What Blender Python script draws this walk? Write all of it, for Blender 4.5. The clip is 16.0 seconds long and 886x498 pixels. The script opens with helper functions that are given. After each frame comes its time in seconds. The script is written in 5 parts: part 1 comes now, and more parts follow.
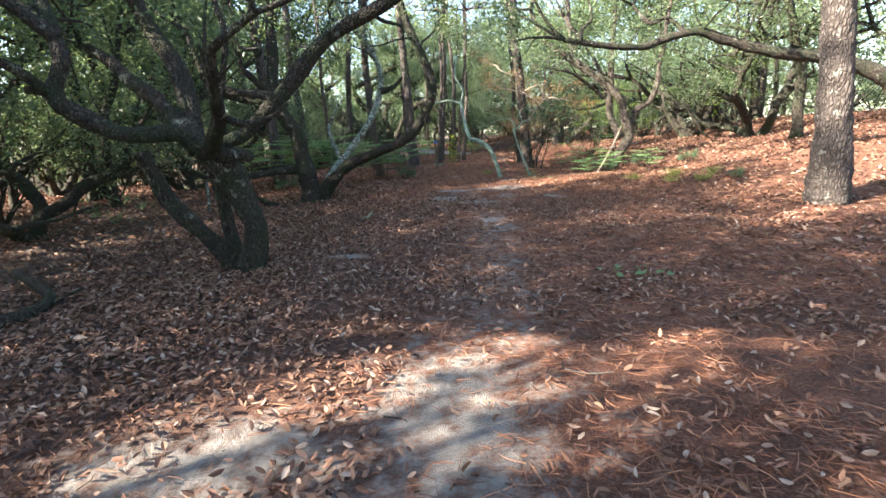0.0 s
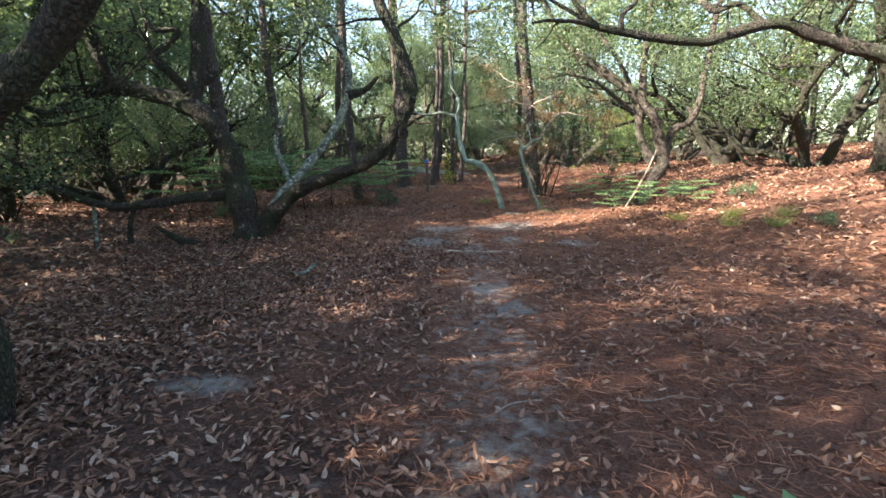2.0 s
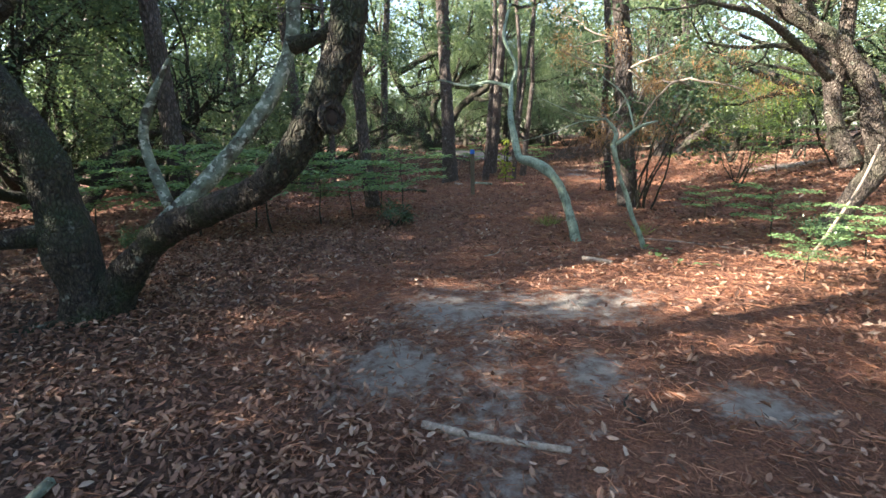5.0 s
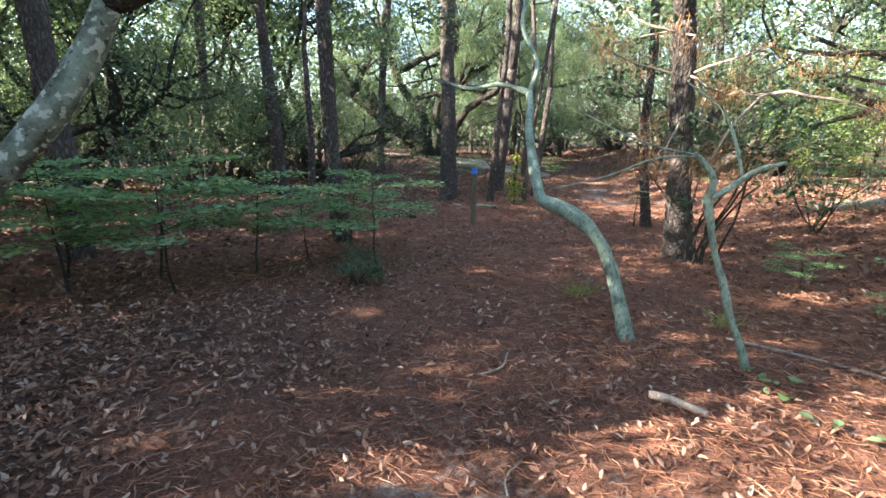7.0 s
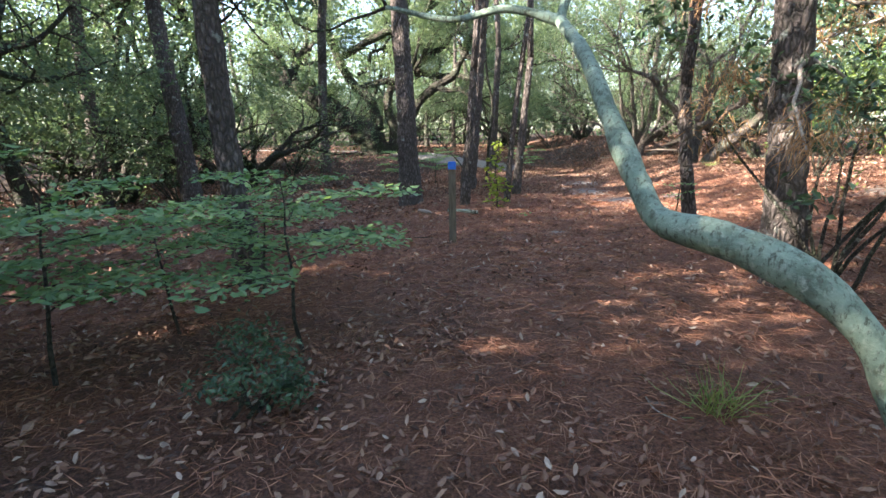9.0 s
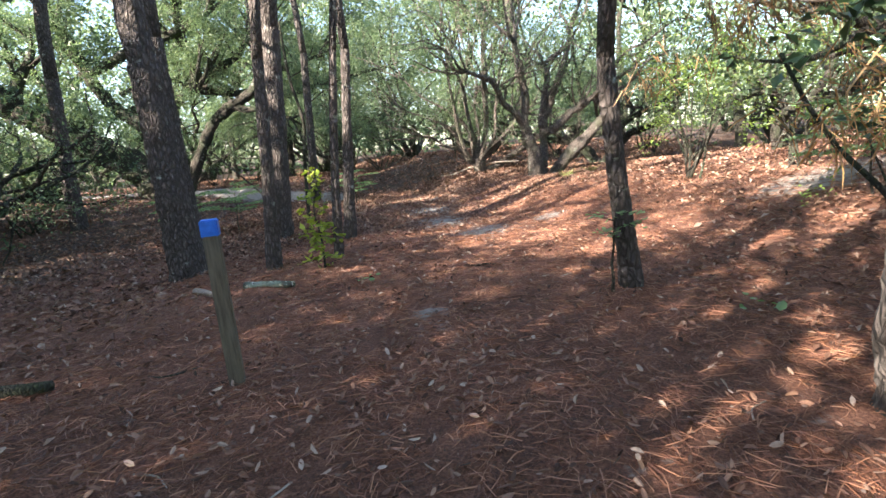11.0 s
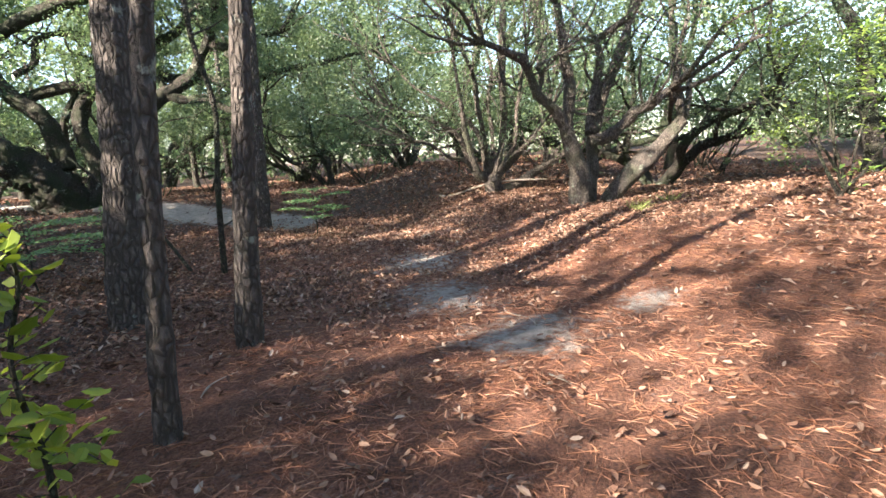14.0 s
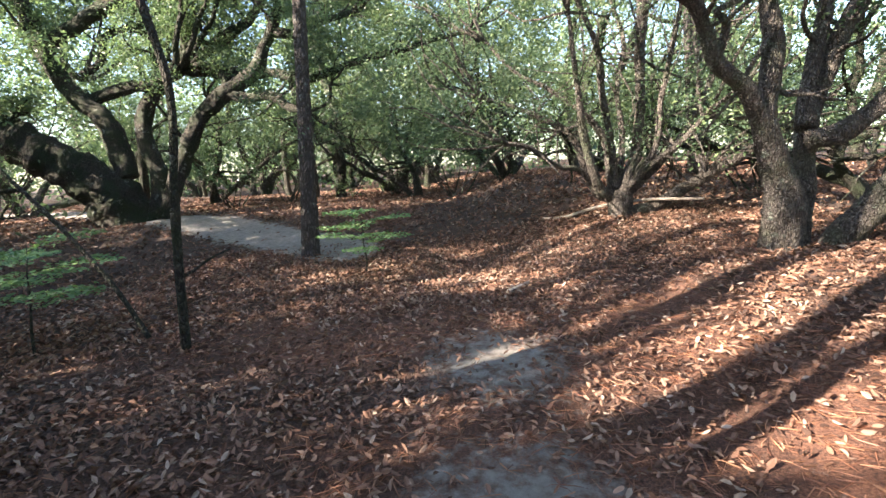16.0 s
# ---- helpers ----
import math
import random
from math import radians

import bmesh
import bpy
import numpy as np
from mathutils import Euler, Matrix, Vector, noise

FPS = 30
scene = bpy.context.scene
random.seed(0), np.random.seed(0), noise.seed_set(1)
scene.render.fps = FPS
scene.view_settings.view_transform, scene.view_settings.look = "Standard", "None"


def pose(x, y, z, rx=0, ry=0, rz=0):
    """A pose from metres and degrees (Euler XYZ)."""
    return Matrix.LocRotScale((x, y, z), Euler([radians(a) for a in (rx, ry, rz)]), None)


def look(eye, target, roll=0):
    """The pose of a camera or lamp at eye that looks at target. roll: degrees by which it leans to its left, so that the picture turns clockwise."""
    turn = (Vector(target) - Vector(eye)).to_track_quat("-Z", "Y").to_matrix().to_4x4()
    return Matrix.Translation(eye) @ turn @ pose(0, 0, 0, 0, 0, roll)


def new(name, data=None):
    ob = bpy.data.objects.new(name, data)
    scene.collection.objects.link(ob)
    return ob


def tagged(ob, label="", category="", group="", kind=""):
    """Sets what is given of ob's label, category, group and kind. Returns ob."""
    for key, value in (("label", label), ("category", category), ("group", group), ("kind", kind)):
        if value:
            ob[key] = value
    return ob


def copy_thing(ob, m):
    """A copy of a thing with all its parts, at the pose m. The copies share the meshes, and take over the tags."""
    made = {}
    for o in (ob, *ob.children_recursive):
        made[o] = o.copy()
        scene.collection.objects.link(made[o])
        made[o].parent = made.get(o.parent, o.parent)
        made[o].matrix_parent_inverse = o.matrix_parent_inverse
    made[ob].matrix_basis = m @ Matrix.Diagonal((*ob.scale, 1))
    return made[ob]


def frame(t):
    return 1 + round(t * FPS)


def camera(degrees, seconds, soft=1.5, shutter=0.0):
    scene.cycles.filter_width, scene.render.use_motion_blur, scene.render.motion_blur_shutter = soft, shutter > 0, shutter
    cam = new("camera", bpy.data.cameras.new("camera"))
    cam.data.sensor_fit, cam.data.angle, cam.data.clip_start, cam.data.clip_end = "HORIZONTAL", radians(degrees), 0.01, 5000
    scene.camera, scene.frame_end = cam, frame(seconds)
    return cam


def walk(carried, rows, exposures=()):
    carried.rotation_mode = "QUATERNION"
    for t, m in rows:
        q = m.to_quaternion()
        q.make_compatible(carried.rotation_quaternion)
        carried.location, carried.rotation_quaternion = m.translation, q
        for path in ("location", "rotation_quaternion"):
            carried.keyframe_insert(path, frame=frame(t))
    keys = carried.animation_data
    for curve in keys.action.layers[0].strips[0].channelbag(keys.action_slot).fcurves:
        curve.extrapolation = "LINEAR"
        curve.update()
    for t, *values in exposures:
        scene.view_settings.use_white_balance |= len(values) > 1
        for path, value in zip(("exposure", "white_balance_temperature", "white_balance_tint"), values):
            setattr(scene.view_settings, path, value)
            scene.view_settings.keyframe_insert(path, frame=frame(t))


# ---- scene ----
cam = camera(82.8, 16.0, soft=1.5)
PATH = [
    (0, (-0.156, -0.083, 1.304), (-0.128, 1.869, 0.872), -3.1),
    (0.5, (-0.085, 0.583, 1.308), (-0.037, 2.531, 0.856), -1.7),
    (1, (0.004, 1.302, 1.322), (0.035, 3.258, 0.904), -2.3),
    (1.5, (0.055, 2.013, 1.366), (0.165, 3.965, 0.945), 0.5),
    (2, (0.209, 2.749, 1.351), (0.244, 4.714, 0.982), -1.3),
    (2.5, (0.306, 3.406, 1.331), (0.352, 5.384, 1.035), 0.8),
    (3, (0.436, 4.19, 1.303), (0.536, 6.162, 0.985), 0.0),
    (3.5, (0.498, 4.936, 1.327), (0.611, 6.898, 0.956), 1.0),
    (4, (0.658, 5.655, 1.345), (0.703, 7.615, 0.95), 1.1),
    (4.2, (0.702, 5.941, 1.378), (0.574, 7.891, 0.952), 0.5),
    (6.3, (0.785, 8.617, 1.729), (0.451, 10.538, 1.284), -2.5),
    (6.5, (0.763, 8.872, 1.716), (0.389, 10.787, 1.275), -2.7),
    (7, (0.672, 9.455, 1.78), (0.423, 11.39, 1.34), 1.1),
    (7.5, (0.617, 10.069, 1.724), (0.414, 12.009, 1.281), -1.8),
    (8, (0.489, 10.732, 1.684), (0.285, 12.679, 1.275), -2.2),
    (8.5, (0.412, 11.445, 1.605), (0.389, 13.393, 1.153), -1.4),
    (9, (0.176, 12.22, 1.572), (0.096, 14.166, 1.12), -1.0),
    (9.5, (0.2, 13.104, 1.539), (0.312, 15.06, 1.134), -2.6),
    (10, (0.232, 13.915, 1.475), (0.436, 15.876, 1.135), -4.9),
    (10.2, (0.275, 14.202, 1.487), (0.646, 16.136, 1.134), -4.2),
    (12.3, (0.993, 17.22, 1.586), (1.612, 19.072, 1.152), -4.8),
    (12.5, (1.068, 17.47, 1.613), (1.693, 19.318, 1.173), -4.4),
    (13, (1.32, 18.136, 1.612), (1.962, 19.984, 1.195), -6.0),
    (13.5, (1.451, 18.844, 1.61), (1.911, 20.76, 1.269), -3.7),
    (14, (1.74, 19.422, 1.548), (2.309, 21.303, 1.178), -3.4),
    (14.5, (1.97, 20.067, 1.533), (2.411, 21.997, 1.248), -4.2),
    (15, (2.285, 20.775, 1.555), (2.77, 22.695, 1.274), -4.7),
    (15.5, (2.54, 21.531, 1.566), (2.76, 23.497, 1.276), -5.7),
    (16, (2.731, 22.245, 1.567), (2.885, 24.213, 1.244), -3.2),
]
walk(cam, [(t, look(eye, target, roll)) for t, eye, target, roll in PATH],
     exposures=[(0.0, 3.05, 6550, 13), (3.5, 2.8, 6700, 13), (6.5, 3.25, 6450, 14), (9.5, 3.35, 6350, 15), (12.5, 3.05, 6450, 13), (16.0, 3.1, 6500, 13)])

# ---- world, sun ----
SUN_AZ, SUN_EL = 250.0, 30.0   # compass of the sun from +y towards +x, height in degrees
world = bpy.data.worlds.new("sky")
scene.world = world
world.use_nodes = True
wn = world.node_tree.nodes
sky = wn.new("ShaderNodeTexSky")
sky.sky_type, sky.sun_disc = "NISHITA", False
sky.sun_elevation, sky.sun_rotation = radians(SUN_EL), radians(SUN_AZ)
wn["Background"].inputs["Strength"].default_value = 0.073
world.node_tree.links.new(sky.outputs[0], wn["Background"].inputs["Color"])
sun = new("sun", bpy.data.lights.new("sun", "SUN"))
sun.data.energy, sun.data.angle, sun.data.color = 4.7, radians(0.6), (1.0, 0.89, 0.74)
sx = math.sin(radians(SUN_AZ)) * math.cos(radians(SUN_EL))
sy = math.cos(radians(SUN_AZ)) * math.cos(radians(SUN_EL))
sun.matrix_world = look((sx * 60, sy * 60 + 15, math.sin(radians(SUN_EL)) * 60), (0, 15, 0))


# ---- materials ----
def material(name, build):
    m = bpy.data.materials.new(name)
    m.use_nodes = True
    nt = m.node_tree
    bsdf = nt.nodes["Principled BSDF"]
    build(nt, bsdf)
    return m


def node(nt, kind, **values):
    n = nt.nodes.new(kind)
    for k, v in values.items():
        if k in n.inputs:
            n.inputs[k].default_value = v
    return n


def coords(nt, scale=(1, 1, 1), kind="Object"):
    tc = nt.nodes.new("ShaderNodeTexCoord")
    mp = nt.nodes.new("ShaderNodeMapping")
    mp.inputs["Scale"].default_value = scale
    nt.links.new(tc.outputs[kind], mp.inputs["Vector"])
    return mp.outputs["Vector"]


def ramp(nt, fac, stops):
    r = nt.nodes.new("ShaderNodeValToRGB")
    r.color_ramp.elements[0].position, r.color_ramp.elements[0].color = stops[0][0], (*stops[0][1], 1)
    r.color_ramp.elements[1].position, r.color_ramp.elements[1].color = stops[-1][0], (*stops[-1][1], 1)
    for p, c in stops[1:-1]:
        r.color_ramp.elements.new(p).color = (*c, 1)
    nt.links.new(fac, r.inputs["Fac"])
    return r.outputs["Color"]


def noise_tex(nt, vec, scale, detail=4, rough=0.6):
    n = node(nt, "ShaderNodeTexNoise", Scale=scale, Detail=detail, Roughness=rough)
    nt.links.new(vec, n.inputs["Vector"])
    return n.outputs["Fac"]


def mix(nt, fac, a, b, mode="MIX"):
    m = nt.nodes.new("ShaderNodeMix")
    m.data_type, m.blend_type = "RGBA", mode
    for sock, v in ((m.inputs[0], fac), (m.inputs[6], a), (m.inputs[7], b)):
        if isinstance(v, (int, float)):
            sock.default_value = v
        elif isinstance(v, tuple):
            sock.default_value = (*v, 1)
        else:
            nt.links.new(v, sock)
    return m.outputs[2]


def bump(nt, bsdf, height, strength, distance):
    b = node(nt, "ShaderNodeBump", Strength=strength, Distance=distance)
    nt.links.new(height, b.inputs["Height"])
    nt.links.new(b.outputs["Normal"], bsdf.inputs["Normal"])


def step(nt, fac, lo, hi):
    r = nt.nodes.new("ShaderNodeMapRange")
    r.inputs["From Min"].default_value, r.inputs["From Max"].default_value = lo, hi
    nt.links.new(fac, r.inputs["Value"])
    return r.outputs["Result"]


def oak_bark(nt, bsdf, tones=((0.022, 0.019, 0.015), (0.07, 0.06, 0.046), (0.17, 0.148, 0.115)), moss_from=0.43, moss_tone=(0.05, 0.07, 0.03)):
    v = coords(nt)
    fine = noise_tex(nt, coords(nt, (34, 34, 16)), 1.0, 6, 0.7)
    big = noise_tex(nt, v, 2.3, 4)
    lich = noise_tex(nt, v, 5.5, 5, 0.65)
    base = ramp(nt, fine, [(0.32, tones[0]), (0.5, tones[1]), (0.7, tones[2])])
    moss = mix(nt, step(nt, big, moss_from, moss_from + 0.18), base, moss_tone)
    col = mix(nt, step(nt, lich, 0.6, 0.68), moss, (0.32, 0.35, 0.28))
    nt.links.new(col, bsdf.inputs["Base Color"])
    bsdf.inputs["Roughness"].default_value = 0.9
    warp = noise_tex(nt, v, 7, 3)
    vv = nt.nodes.new("ShaderNodeVectorMath")
    vv.operation = "ADD"
    nt.links.new(coords(nt, (40, 40, 20)), vv.inputs[0])
    nt.links.new(warp, vv.inputs[1])
    vor = node(nt, "ShaderNodeTexVoronoi", Scale=1.0)
    vor.feature = "DISTANCE_TO_EDGE"
    nt.links.new(vv.outputs[0], vor.inputs["Vector"])
    crack = step(nt, vor.outputs["Distance"], 0.0, 0.28)
    nt.links.new(mix(nt, crack, mix(nt, 0.75, col, (0.4, 0.37, 0.35), "MULTIPLY"), col), bsdf.inputs["Base Color"])
    add = nt.nodes.new("ShaderNodeMath")
    add.operation = "ADD"
    nt.links.new(crack, add.inputs[0])
    nt.links.new(fine, add.inputs[1])
    bump(nt, bsdf, add.outputs[0], 1.0, 0.035)


def grey_bark(nt, bsdf):
    oak_bark(nt, bsdf, ((0.06, 0.05, 0.042), (0.17, 0.142, 0.12), (0.33, 0.285, 0.24)), 0.5, (0.15, 0.16, 0.105))


def lichen_bark(nt, bsdf):
    v = coords(nt)
    fine = noise_tex(nt, v, 38, 6, 0.7)
    patch = noise_tex(nt, v, 9, 5, 0.6)
    base = ramp(nt, patch, [(0.36, (0.055, 0.05, 0.038)), (0.48, (0.12, 0.15, 0.112)), (0.62, (0.22, 0.275, 0.215))])
    col = mix(nt, step(nt, fine, 0.55, 0.75), base, (0.16, 0.15, 0.1))
    spots = noise_tex(nt, v, 21, 4, 0.55)
    col = mix(nt, step(nt, spots, 0.56, 0.6), col, (0.4, 0.44, 0.37))
    col = mix(nt, step(nt, noise_tex(nt, v, 33, 3, 0.5), 0.63, 0.67), col, (0.05, 0.045, 0.035))
    nt.links.new(col, bsdf.inputs["Base Color"])
    bsdf.inputs["Roughness"].default_value = 0.9
    bump(nt, bsdf, fine, 0.8, 0.02)


def pale_lichen(nt, bsdf):
    v = coords(nt)
    fine = noise_tex(nt, v, 45, 6, 0.7)
    patch = noise_tex(nt, v, 6, 5, 0.65)
    col = ramp(nt, patch, [(0.34, (0.11, 0.15, 0.11)), (0.46, (0.2, 0.28, 0.215)), (0.64, (0.29, 0.385, 0.3))])
    col = mix(nt, step(nt, fine, 0.52, 0.72), col, (0.36, 0.42, 0.34))
    col = mix(nt, step(nt, noise_tex(nt, coords(nt, (48, 48, 22)), 1.0, 6, 0.75), 0.51, 0.62), col, (0.1, 0.115, 0.085))
    nt.links.new(col, bsdf.inputs["Base Color"])
    bsdf.inputs["Roughness"].default_value = 0.92
    bump(nt, bsdf, fine, 0.8, 0.015)


def pine_bark(nt, bsdf):
    warp = noise_tex(nt, coords(nt, (9, 9, 9)), 1.0, 4)
    v = coords(nt, (22, 22, 8.5))
    vv = nt.nodes.new("ShaderNodeVectorMath")
    vv.operation = "ADD"
    nt.links.new(v, vv.inputs[0])
    nt.links.new(warp, vv.inputs[1])
    vor = node(nt, "ShaderNodeTexVoronoi", Scale=1.0)
    vor.feature = "DISTANCE_TO_EDGE"
    nt.links.new(vv.outputs[0], vor.inputs["Vector"])
    fine = noise_tex(nt, coords(nt, (40, 40, 14)), 1.0, 6, 0.7)
    plate = ramp(nt, fine, [(0.3, (0.06, 0.05, 0.044)), (0.5, (0.135, 0.112, 0.1)), (0.72, (0.26, 0.222, 0.2))])
    crack = step(nt, vor.outputs["Distance"], 0.0, 0.3)
    col = mix(nt, crack, (0.06, 0.05, 0.043), plate)
    lich = noise_tex(nt, coords(nt), 7, 5, 0.6)
    col = mix(nt, step(nt, lich, 0.63, 0.7), col, (0.33, 0.35, 0.3))
    nt.links.new(col, bsdf.inputs["Base Color"])
    bsdf.inputs["Roughness"].default_value = 0.92
    add = nt.nodes.new("ShaderNodeMath")
    add.operation = "ADD"
    nt.links.new(crack, add.inputs[0])
    nt.links.new(fine, add.inputs[1])
    bump(nt, bsdf, add.outputs[0], 1.0, 0.03)


def island(nt):
    return nt.nodes.new("ShaderNodeNewGeometry").outputs["Random Per Island"]


def leaf_material(name, stops, gloss=0.45, through_light=0.35, tint=(1.0, 1.0, 0.55)):
    def build(nt, bsdf):
        col = ramp(nt, island(nt), stops)
        var = noise_tex(nt, coords(nt), 0.9, 3)
        col = mix(nt, step(nt, var, 0.3, 0.75), col, mix(nt, 0.6, col, (1.2, 1.12, 0.7), "MULTIPLY"))
        nt.links.new(col, bsdf.inputs["Base Color"])
        bsdf.inputs["Roughness"].default_value = gloss
        tr = nt.nodes.new("ShaderNodeBsdfTranslucent")
        nt.links.new(mix(nt, 1.0, col, tint, "MULTIPLY"), tr.inputs["Color"])
        sh = nt.nodes.new("ShaderNodeMixShader")
        sh.inputs[0].default_value = through_light
        nt.links.new(bsdf.outputs[0], sh.inputs[1])
        nt.links.new(tr.outputs[0], sh.inputs[2])
        nt.links.new(sh.outputs[0], nt.nodes["Material Output"].inputs["Surface"])
    return material(name, build)


def dead_leaf(nt, bsdf):
    col = ramp(nt, island(nt), [(0.0, (0.055, 0.027, 0.017)), (0.3, (0.155, 0.078, 0.05)), (0.62, (0.26, 0.142, 0.094)), (0.88, (0.33, 0.21, 0.148)), (1.0, (0.44, 0.35, 0.28))])
    fine = noise_tex(nt, coords(nt), 60, 3)
    col = mix(nt, 0.5, col, ramp(nt, fine, [(0.3, (0.55, 0.5, 0.45)), (0.7, (1.2, 1.15, 1.1))]), "MULTIPLY")
    nt.links.new(col, bsdf.inputs["Base Color"])
    bsdf.inputs["Roughness"].default_value = 0.8


def dead_needle(nt, bsdf):
    col = ramp(nt, island(nt), [(0.0, (0.11, 0.042, 0.025)), (0.5, (0.28, 0.115, 0.06)), (1.0, (0.46, 0.225, 0.125))])
    nt.links.new(col, bsdf.inputs["Base Color"])
    bsdf.inputs["Roughness"].default_value = 0.55


def ground_material(nt, bsdf):
    v = coords(nt)
    at = nt.nodes.new("ShaderNodeAttribute")
    at.attribute_name = "sand"
    at2 = nt.nodes.new("ShaderNodeAttribute")
    at2.attribute_name = "needles"
    fine = noise_tex(nt, v, 55, 6, 0.75)
    mid = noise_tex(nt, v, 11, 5, 0.65)
    # soil and duff tones, the dark end painted as shadow between the leaves
    shaded_duff = ramp(nt, fine, [(0.32, (0.02, 0.013, 0.01)), (0.5, (0.08, 0.05, 0.037)), (0.68, (0.21, 0.14, 0.1))])
    red = ramp(nt, fine, [(0.32, (0.055, 0.023, 0.015)), (0.5, (0.185, 0.08, 0.047)), (0.68, (0.36, 0.175, 0.1))])
    litter = mix(nt, at2.outputs["Fac"], shaded_duff, red)
    wide = noise_tex(nt, v, 2.1, 6, 0.7)
    litter = mix(nt, 0.6, litter, ramp(nt, wide, [(0.35, (0.5, 0.5, 0.52)), (0.65, (1.35, 1.3, 1.25))]), "MULTIPLY")
    sandc = ramp(nt, mid, [(0.3, (0.22, 0.195, 0.17)), (0.7, (0.40, 0.365, 0.325))])
    edge = nt.nodes.new("ShaderNodeMath")
    edge.operation = "MULTIPLY_ADD"
    both = nt.nodes.new("ShaderNodeMath")
    both.operation = "ADD"
    nt.links.new(mid, both.inputs[0])
    nt.links.new(noise_tex(nt, v, 4.0, 5, 0.7), both.inputs[1])
    nt.links.new(both.outputs[0], edge.inputs[0])
    edge.inputs[1].default_value = 1.1
    nt.links.new(at.outputs["Fac"], edge.inputs[2])
    col = mix(nt, step(nt, edge.outputs[0], 1.3, 1.65), litter, sandc)
    nt.links.new(col, bsdf.inputs["Base Color"])
    bsdf.inputs["Roughness"].default_value = 0.95
    bump(nt, bsdf, fine, 0.9, 0.05)


def dead_wood(nt, bsdf):
    fine = noise_tex(nt, coords(nt), 40, 5, 0.7)
    col = ramp(nt, fine, [(0.3, (0.14, 0.11, 0.085)), (0.55, (0.32, 0.27, 0.22)), (0.75, (0.5, 0.45, 0.38))])
    nt.links.new(col, bsdf.inputs["Base Color"])
    bsdf.inputs["Roughness"].default_value = 0.85
    bump(nt, bsdf, fine, 0.5, 0.01)


def post_wood(nt, bsdf):
    fine = noise_tex(nt, coords(nt, (50, 50, 5)), 1.0, 5, 0.65)
    col = ramp(nt, fine, [(0.3, (0.075, 0.062, 0.04)), (0.7, (0.19, 0.16, 0.11))])
    nt.links.new(col, bsdf.inputs["Base Color"])
    bsdf.inputs["Roughness"].default_value = 0.85
    bump(nt, bsdf, fine, 0.5, 0.006)


def blue_paint(nt, bsdf):
    fine = noise_tex(nt, coords(nt), 30, 4)
    nt.links.new(ramp(nt, fine, [(0.3, (0.01, 0.12, 0.55)), (0.7, (0.03, 0.2, 0.75))]), bsdf.inputs["Base Color"])
    bsdf.inputs["Roughness"].default_value = 0.5


OAK_BARK, LICHEN, PINE_BARK = material("oak_bark", oak_bark), material("lichen_bark", lichen_bark), material("pine_bark", pine_bark)
GREY_BARK, PALE_LICHEN = material("grey_bark", grey_bark), material("pale_lichen", pale_lichen)
DEAD_LEAF, DEAD_NEEDLE, GROUND = material("dead_leaf", dead_leaf), material("dead_needle", dead_needle), material("forest_floor", ground_material)
DEAD_WOOD, POST_WOOD, BLUE = material("dead_wood", dead_wood), material("post_wood", post_wood), material("blue_paint", blue_paint)
# near-black wood tone, painted for the shade inside the knot's hollow
def hollow_shade(nt, bsdf):
    fine = noise_tex(nt, coords(nt), 50, 5, 0.7)
    nt.links.new(ramp(nt, fine, [(0.3, (0.012, 0.009, 0.007)), (0.7, (0.05, 0.035, 0.026))]), bsdf.inputs["Base Color"])
    bsdf.inputs["Roughness"].default_value = 0.95


HOLLOW_SHADE = material("hollow_shade", hollow_shade)
OAK_LEAF = leaf_material("oak_leaf", [(0, (0.075, 0.125, 0.085)), (0.5, (0.13, 0.195, 0.12)), (1, (0.215, 0.28, 0.16))], 0.38, 0.5, (0.95, 1.0, 0.75))
HOLLY_LEAF = leaf_material("holly_leaf", [(0, (0.035, 0.075, 0.045)), (0.5, (0.06, 0.115, 0.065)), (1, (0.1, 0.165, 0.09))], 0.3, 0.22)
SAPLING_LEAF = leaf_material("sapling_leaf", [(0, (0.1, 0.2, 0.1)), (0.5, (0.17, 0.3, 0.15)), (1, (0.26, 0.4, 0.2))], 0.5, 0.45)
YELLOW_LEAF = leaf_material("yellow_leaf", [(0, (0.16, 0.24, 0.04)), (0.5, (0.25, 0.33, 0.05)), (1, (0.36, 0.42, 0.09))], 0.45, 0.5)
BUSH_LEAF = leaf_material("bush_leaf", [(0, (0.09, 0.17, 0.045)), (0.5, (0.15, 0.24, 0.06)), (1, (0.24, 0.33, 0.09))], 0.45, 0.45)
PINE_NEEDLE = leaf_material("pine_needle", [(0, (0.05, 0.085, 0.03)), (0.5, (0.085, 0.13, 0.045)), (1, (0.14, 0.18, 0.065))], 0.45, 0.25)
DRY_NEEDLE = leaf_material("dry_needle", [(0, (0.2, 0.1, 0.045)), (0.5, (0.33, 0.19, 0.09)), (1, (0.45, 0.3, 0.16))], 0.6, 0.3, (1, 0.9, 0.7))
GRASS_BLADE = leaf_material("grass_blade", [(0, (0.12, 0.18, 0.05)), (0.5, (0.2, 0.26, 0.08)), (1, (0.34, 0.36, 0.15))], 0.5, 0.35)


